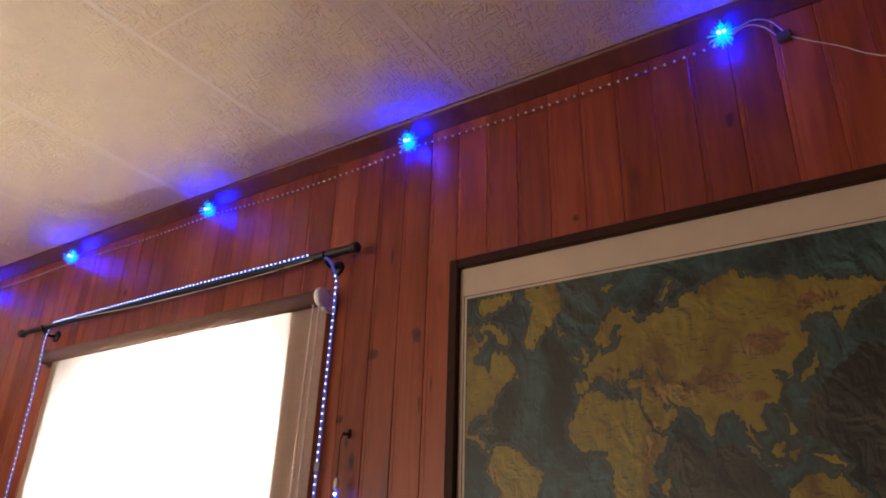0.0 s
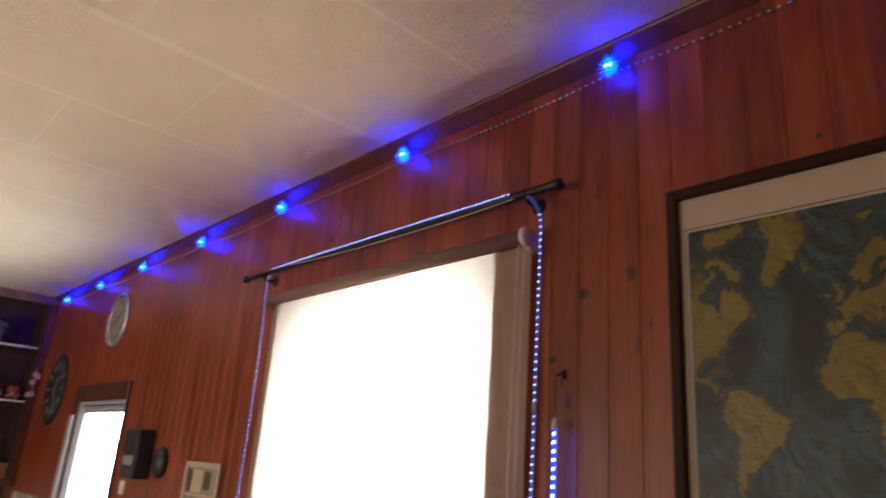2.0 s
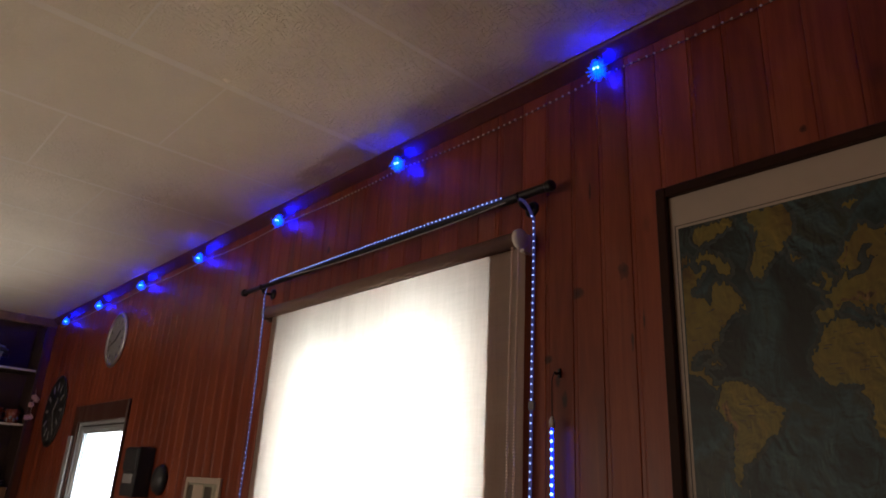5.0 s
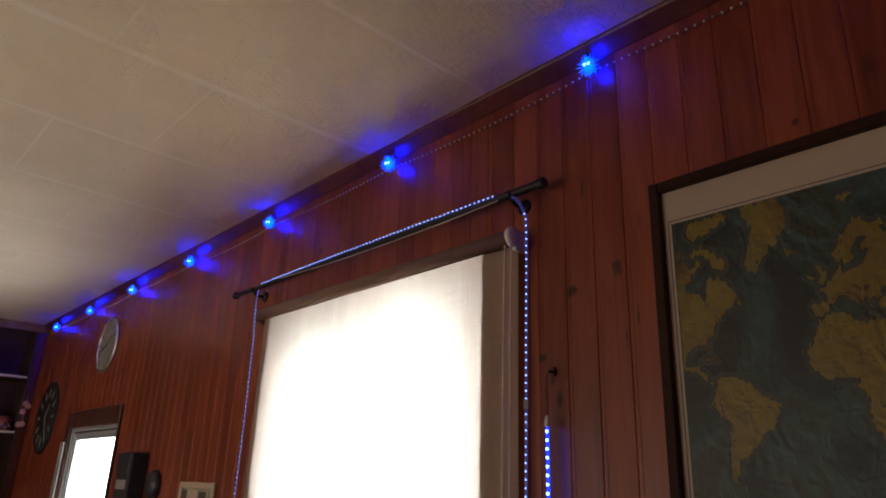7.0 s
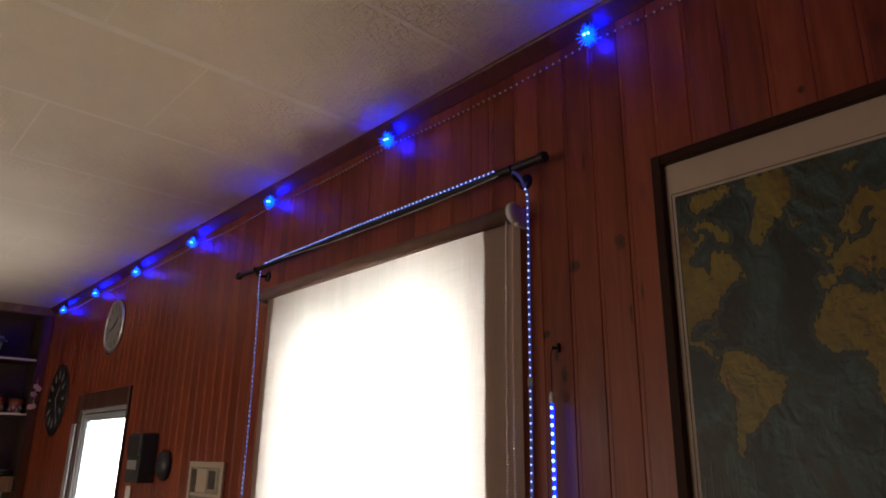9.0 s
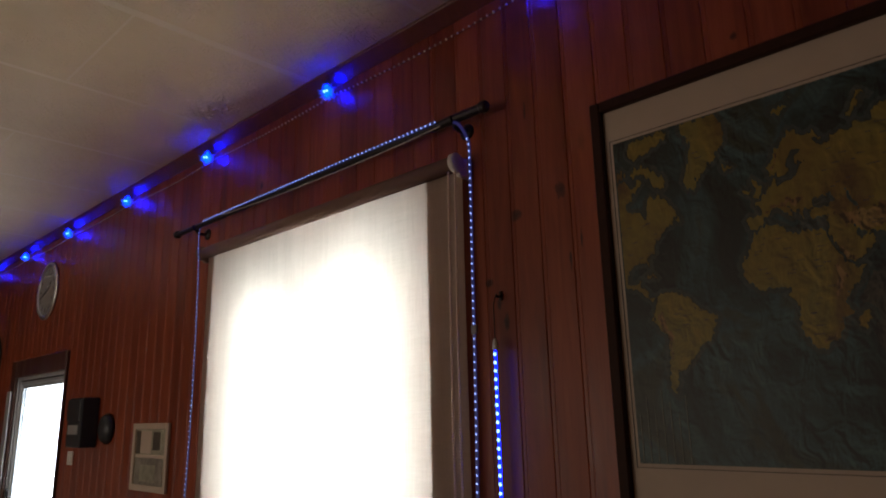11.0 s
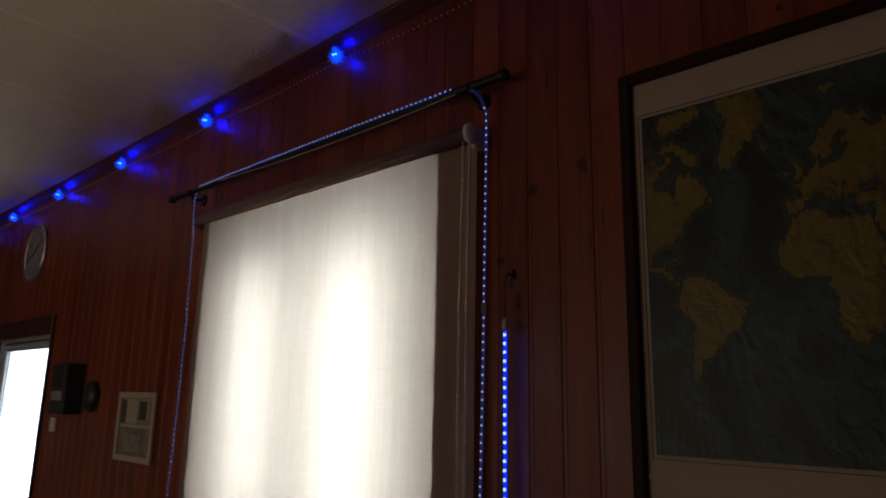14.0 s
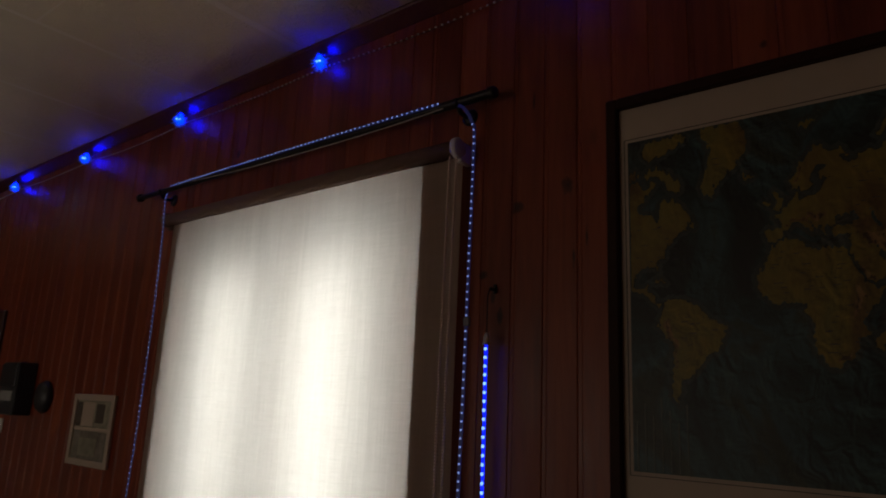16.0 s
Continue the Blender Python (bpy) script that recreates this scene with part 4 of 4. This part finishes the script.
def glazed_door():
    t = thing("door_1", (0, 0, 0), "closed glazed door with pale aluminium frame and daylight behind", "door", kind="structure")
    x0, x1, z0, z1 = DOOR
    bm = bmesh.new()
    for lo, hi in (((x0 - 0.10, 0.0), (x0, z1 + 0.11)), ((x1, 0.0), (x1 + 0.012, z1 + 0.11)), ((x0, z1), (x1, z1 + 0.11))):
        add_box(bm, (lo[0], -0.018, lo[1]), (hi[0], -0.001, hi[1]), 0.004)
    part("architrave", bm, M_DOORTRIM, t, "dark wooden door surround")
    bm = bmesh.new()
    for d, y0, y1, off in ((0.020, -0.004, 0.030, 0.0), (0.018, 0.006, 0.034, 0.030), (0.022, 0.014, 0.040, 0.049)):
        a0, a1, c0, c1 = x0 + off, x1 - off, z0 + off, z1 - off
        for lo, hi in (((a0, c0), (a0 + d, c1)), ((a1 - d, c0), (a1, c1)), ((a0 + d, c1 - d), (a1 - d, c1)), ((a0 + d, c0), (a1 - d, c0 + d))):
            add_box(bm, (lo[0], y0, lo[1]), (hi[0], y1, hi[1]), 0.002)
    # dark seals in the grooves between the members
    seal = bmesh.new()
    for lo, hi in (((x0 + 0.020, z0 + 0.02), (x0 + 0.030, z1 - 0.02)), ((x1 - 0.030, z0 + 0.02), (x1 - 0.020, z1 - 0.02)), ((x0 + 0.030, z1 - 0.030), (x1 - 0.030, z1 - 0.020)), ((x0 + 0.030, z0 + 0.020), (x1 - 0.030, z0 + 0.030))):
        add_box(seal, (lo[0], 0.012, lo[1]), (hi[0], 0.032, hi[1]))
    part("seal", seal, M_MARK, t, "dark rubber seal")
    # pale strip over the left surround, ending below the door head
    part("side_strip", box((x0 - 0.115, -0.030, 0.0), (x0 - 0.030, -0.0185, 1.74), 0.003), M_ALU, t, "pale upright strip left of the door")
    df = part("door_frame", bm, M_ALU, t, "stepped pale aluminium frame")
    p = part("pane", box((x0 + 0.071, 0.028, z0 + 0.071), (x1 - 0.071, 0.032, z1 - 0.071)), M_GLASS, t)
    p.visible_shadow = False
    bm = box((x0 + 0.032, -0.012, 1.02), (x0 + 0.047, 0.0065, 1.14), 0.004, 2)
    part("door_handle", bm, M_BLACKM, df, "small dark latch handle")


M_DOORTRIM = pine("door_trim", (0.050, 0.020, 0.014), (0.080, 0.032, 0.022), (0.11, 0.045, 0.030))
glazed_door()

t = thing("wall_box", (0, 0, 0), "dark plastic wall box with a pale label", "wall box")
wb = part("body", box((-2.36, -0.085, 1.41), (-2.17, -0.001, 1.655), 0.008, 2), M_BOX, t)
part("label_bar", box((-2.335, -0.0875, 1.475), (-2.20, -0.0846, 1.520)), M_PALEMARK, wb, "pale blank label")
part("lid", box((-2.352, -0.0925, 1.540), (-2.178, -0.0852, 1.645), 0.003), M_BOX, t)
t = thing("round_wall_ornament", (0, 0, 0), "small round dark ornament on the boards", "ornament")
bm = lathe([(0.0, 0.0), (0.070, 0.0), (0.075, 0.010), (0.060, 0.030), (0.030, 0.042), (0.0, 0.044)], 26, "Y")
bmesh.ops.transform(bm, matrix=Matrix.Translation((-2.03, -0.001, 1.50)), verts=bm.verts)
part("disc", bm, M_BOX, t, smooth=True)
t = thing("light_switch", (0, 0, 0), "small white light switch beside the glazed door", "switch")
sp = part("plate", box((-2.54, -0.010, 1.315), (-2.47, -0.001, 1.385), 0.003, 2), M_WHITEP, t)
part("rocker", box((-2.518, -0.015, 1.332), (-2.492, -0.0105, 1.368), 0.002), M_WHITEP, sp)


def poster():
    t = thing("framed_picture", (0, 0, 0), "small pale framed collage of prints on the boards", "picture")
    x0, x1, z0, z1 = -1.712, -1.358, 1.235, 1.522
    fw = 0.026
    bm = bmesh.new()
    for lo, hi in (((x0, z0), (x0 + fw, z1)), ((x1 - fw, z0), (x1, z1)), ((x0 + fw, z1 - fw), (x1 - fw, z1)), ((x0 + fw, z0), (x1 - fw, z0 + fw))):
        add_box(bm, (lo[0], -0.014, lo[1]), (hi[0], -0.001, hi[1]), 0.002)
    part("frame", bm, M_PAPER, t, "pale frame")
    part("backing", box((x0 + fw, -0.006, z0 + fw), (x1 - fw, -0.002, z1 - fw)), M_PHOTO_C, t)
    for a, b, c, d, m in ((0.032, 0.075, 1.392, 1.488, M_PHOTO_B), (0.079, 0.185, 1.392, 1.490, M_PAPER), (0.189, 0.300, 1.392, 1.490, M_PHOTO_C), (0.205, 0.275, 1.408, 1.484, M_PHOTO_B), (0.040, 0.310, 1.258, 1.372, M_PHOTO_A),
                          (0.090, 0.240, 1.275, 1.345, M_PHOTO_C)):
        deep = -0.0085 if m is not M_PHOTO_B or a < 0.1 else -0.0100
        if c == 1.275:
            deep = -0.0100
        part("print", box((x0 + a, deep, c), (x0 + b, -0.0065, d), 0.0006), m, t)
    part("divider", box((x0 + 0.028, -0.0115, 1.375), (x1 - 0.028, -0.0065, 1.388), 0.001), M_PAPER, t)


poster()


# ---- kitchen cupboard at the far end ----
FX = -4.85


def cupboard():
    t = thing("open_cupboard", (0, 0, 0), "open wooden kitchen cupboard with white-edged shelves up to the ceiling", "cupboard")
    # inner boards and shelves carry the recess shade in their colour
    part("back_panel", box((X0 + 0.002, -2.2, 1.27), (X0 + 0.016, -0.005, ZC - 0.002)), M_SHADED_INSIDE, t)
    part("top_rail", box((FX - 0.022, -2.2, ZC - 0.070), (FX, -0.002, ZC - 0.002), 0.002), M_CUPB, t)
    part("base_rail", box((FX - 0.022, -2.2, 1.255), (FX + 0.002, -0.085, 1.372), 0.003), M_CUPB, t, "pale wooden lower rail")
    part("side_panel", box((X0 + 0.016, -0.075, 1.26), (FX, -0.055, ZC - 0.072)), M_SHADED_INSIDE, t)
    part("stile", box((FX - 0.022, -0.855, 1.374), (FX, -0.790, ZC - 0.072), 0.002), M_CUPB, t)
    part("stile", box((FX - 0.022, -1.66, 1.374), (FX, -1.60, ZC - 0.072), 0.002), M_CUPB, t)
    part("divider", box((X0 + 0.016, -0.83, 1.30), (FX - 0.024, -0.812, ZC - 0.072)), M_SHADED_INSIDE, t)
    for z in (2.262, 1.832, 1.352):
        part("shelf", box((X0 + 0.018, -2.2, z), (FX - 0.024, -0.078, z + 0.016)), M_SHADED_INSIDE, t)
        part("shelf_edge", box((FX - 0.0235, -0.788, z), (FX - 0.012, -0.078, z + 0.018), 0.001), M_SHELF, t, "white shelf edge")
    part("filler_strip", box((X0 + 0.016, -0.054, 1.20), (FX - 0.004, -0.003, ZC - 0.072)), M_TRIM, t)


cupboard()

t = thing("storage_tin", (-4.985, -0.515, 2.2785), "small pale tin on the top shelf", "tin")
part("tin", box((-0.035, -0.032, 0.0), (0.035, 0.032, 0.080), 0.006, 2), M_PALEMARK, t)
part("lid", box((-0.036, -0.033, 0.0805), (0.036, 0.033, 0.094), 0.004, 2), M_ENAMEL, t)
t = thing("steamer_pot", (-5.02, -0.405, 2.2785), "pale pot with a wide dark-rimmed lid on the top shelf", "pot")
pot_body = part("pot_body", lathe([(0.0, 0.0), (0.070, 0.0), (0.080, 0.015), (0.086, 0.115), (0.094, 0.125), (0.0, 0.125)], 28), M_ENAMEL, t, smooth=True)
part("rim_band", lathe([(0.095, 0.126), (0.122, 0.130), (0.124, 0.148), (0.112, 0.154), (0.0, 0.154)], 28), M_GROUT, t, "dark wide rim", True)
part("lid", lathe([(0.108, 0.155), (0.095, 0.172), (0.05, 0.184), (0.018, 0.188), (0.020, 0.206), (0.0, 0.207)], 28), M_ENAMEL, t, smooth=True)
for s in (-1, 1):
    part("handle", add_tube(bmesh.new(), glide([(0, s * 0.088, 0.112), (0, s * 0.125, 0.112), (0, s * 0.125, 0.085), (0, s * 0.082, 0.082)], 5), 0.006, 8), M_MARK, pot_body)


def mug(y, h, r):
    t = thing("glazed_mug", (FX - 0.10, y, 1.8485), "red-brown glazed mug with pale flower marks", "mug", "mugs on the middle shelf")
    cup = part("cup", lathe([(0.0, 0.0), (r * 0.8, 0.0), (r, 0.012), (r * 0.95, h * 0.6), (r * 1.08, h), (r * 0.98, h), (r * 0.86, h * 0.55), (r * 0.8, 0.02), (0.0, 0.018)], 18), M_RED, t, smooth=True)
    for k in range(4):
        part("flower_mark", add_ball(bmesh.new(), (r * 0.95 * math.cos(-0.9 + 0.5 * k), r * 0.95 * math.sin(-0.9 + 0.5 * k), h * (0.22 + 0.16 * (k % 2))), 0.013, 8, 6, (0.5, 0.8, 1.2)), M_PALEMARK, cup, smooth=True)
    part("handle", add_tube(bmesh.new(), glide([(0, r * 0.95, h * 0.8), (0, r * 1.6, h * 0.7), (0, r * 1.5, h * 0.35), (0, r * 0.95, h * 0.25)], 5), 0.006, 7), M_RED, cup, smooth=True)


for y, h, r in ((-0.705, 0.155, 0.055), (-0.565, 0.15, 0.053), (-0.425, 0.145, 0.055), (-0.285, 0.115, 0.058), (-0.150, 0.11, 0.052)):
    mug(y, h, r)

t = thing("silver_toaster", (FX - 0.10, -0.485, 1.3685), "rounded chrome appliance on the lower shelf", "toaster")
part("shell", box((-0.08, -0.125, 0.008), (0.075, 0.125, 0.165), 0.035, 4), M_CHROME, t, smooth=True)
part("base", box((-0.075, -0.115, 0.0), (0.07, 0.115, 0.012), 0.003), M_MARK, t)
part("front_panel", box((0.074, -0.085, 0.04), (0.080, 0.085, 0.13), 0.004, 2), M_MARK, t, "dark front panel")
part("front_badge", box((0.0795, -0.030, 0.035), (0.084, 0.030, 0.140), 0.004, 2), M_CHROME, t)

t = thing("plate_stack", (FX - 0.14, -0.205, 1.3685), "stack of dark plates on the lower shelf", "plates")
for k in range(4):
    b2 = lathe([(0.0, 0.0), (0.07, 0.0), (0.115, 0.010), (0.117, 0.014), (0.07, 0.006), (0.0, 0.005)], 26)
    bmesh.ops.transform(b2, matrix=Matrix.Translation((0, 0, 0.012 * k)), verts=b2.verts)
    part("plate", b2, (M_BOX, M_PALEMARK)[k % 2], t, smooth=True)

t = thing("hanging_ornament", (0, 0, 0), "string of small pink porcelain flowers beside the cupboard", "ornament")
for y, z in ((-0.050, 2.062), (-0.030, 2.045), (-0.060, 2.000), (-0.045, 1.905), (-0.070, 1.900)):
    b2 = bmesh.new()
    for a in range(5):
        add_ball(b2, (FX + 0.012, y + 0.012 * math.cos(a * 1.257), z + 0.012 * math.sin(a * 1.257)), 0.012, 8, 6, (0.6, 1, 1))
    part("flower", b2, M_PINK, t, smooth=True)
part("thread", add_tube(bmesh.new(), [(FX + 0.004, -0.046, 2.12), (FX + 0.004, -0.048, 1.88)], 0.0015, 5), M_WIRE, t)

t = thing("splashback", (0, 0, 0), "pale panel on the boards beside the glazed door", "splashback")
part("panel", box((-4.84, -0.008, 0.86), (-3.83, -0.001, 1.175), 0.002), M_TILE, t)
t = thing("hung_utensil", (0, 0, 0), "dark-handled utensil hung on the pale panel", "utensil")
part("blade", box((-4.62, -0.016, 1.045), (-4.42, -0.0085, 1.075), 0.002), M_CHROME, t)
part("handle", box((-4.43, -0.026, 1.025), (-4.16, -0.0085, 1.095), 0.006, 2), M_BOX, t, "dark handle")

# ---- pieces of the setting ----
# tiles under the cupboard
t = tagged(part("tiled_wall", box((X0 + 0.001, -2.2, 0.85), (X0 + 0.007, -0.003, 1.252)), M_GROUT), "dark-jointed cream wall tiles under the cupboard", "wall", kind="structure")
me = None
for i in range(14):
    for j in range(3):
        y, z = -0.155 - 0.148 * i, 1.245 - 0.148 * j
        if me is None:
            ob = part("tile", box((0.0, -0.071, -0.142), (0.005, 0.071, 0.0), 0.0015), M_TILE, t)
            me = ob.data
        else:
            ob = new("tile", me)
            ob.parent = t
        ob.location = (X0 + 0.0075, y, z)

# upright boards of the long wall
PITCH, JOINT = 0.0906, 0.7715
board_meshes = {}


def board(x0, x1, z0, z1, whole):
    key = (round(x1 - x0, 4), round(z0, 3), round(z1, 3))
    if key not in board_meshes:
        w = x1 - x0
        prof = [(0.0001, 0.015), (0.0001, 0.0016), (0.0022, 0.0)]
        if whole:
            prof += [(0.0105, 0.0), (0.0118, 0.0007), (0.0134, 0.0007), (0.0147, 0.0)]
        prof += [(w - 0.0022, 0.0), (w - 0.0001, 0.0016), (w - 0.0001, 0.015)]
        bm = bmesh.new()
        lo = [bm.verts.new((x, y, z0)) for x, y in prof]
        hi = [bm.verts.new((x, y, z1)) for x, y in prof]
        for i in range(len(prof)):
            j = (i + 1) % len(prof)
            bm.faces.new((lo[i], lo[j], hi[j], hi[i]))
        bm.faces.new(lo), bm.faces.new(hi)
        ob = part("board", bm, M_PINE, wall_north)
        board_meshes[key] = ob.data
    else:
        ob = new("board", board_meshes[key])
        ob.parent = wall_north
    ob.location = (x0, 0, 0)


k = math.floor((X0 - JOINT) / PITCH) + 1
while JOINT + PITCH * (k + 1) < X1:
    a, b = JOINT + PITCH * k, JOINT + PITCH * (k + 1)
    cuts = [a] + sorted(c for c in (WIN[0], WIN[1], DOOR[0], DOOR[1]) if a < c < b) + [b]
    for p, q in zip(cuts, cuts[1:]):
        if q - p < 0.010:
            continue
        mid = (p + q) / 2
        whole = q - p > PITCH - 0.001
        if WIN[0] < mid < WIN[1]:
            board(p, q, 0, WIN[2], whole), board(p, q, WIN[3], ZC - 0.002, whole)
        elif DOOR[0] < mid < DOOR[1]:
            board(p, q, DOOR[3], ZC - 0.002, whole)
        else:
            board(p, q, 0, ZC - 0.002, whole)
    k += 1
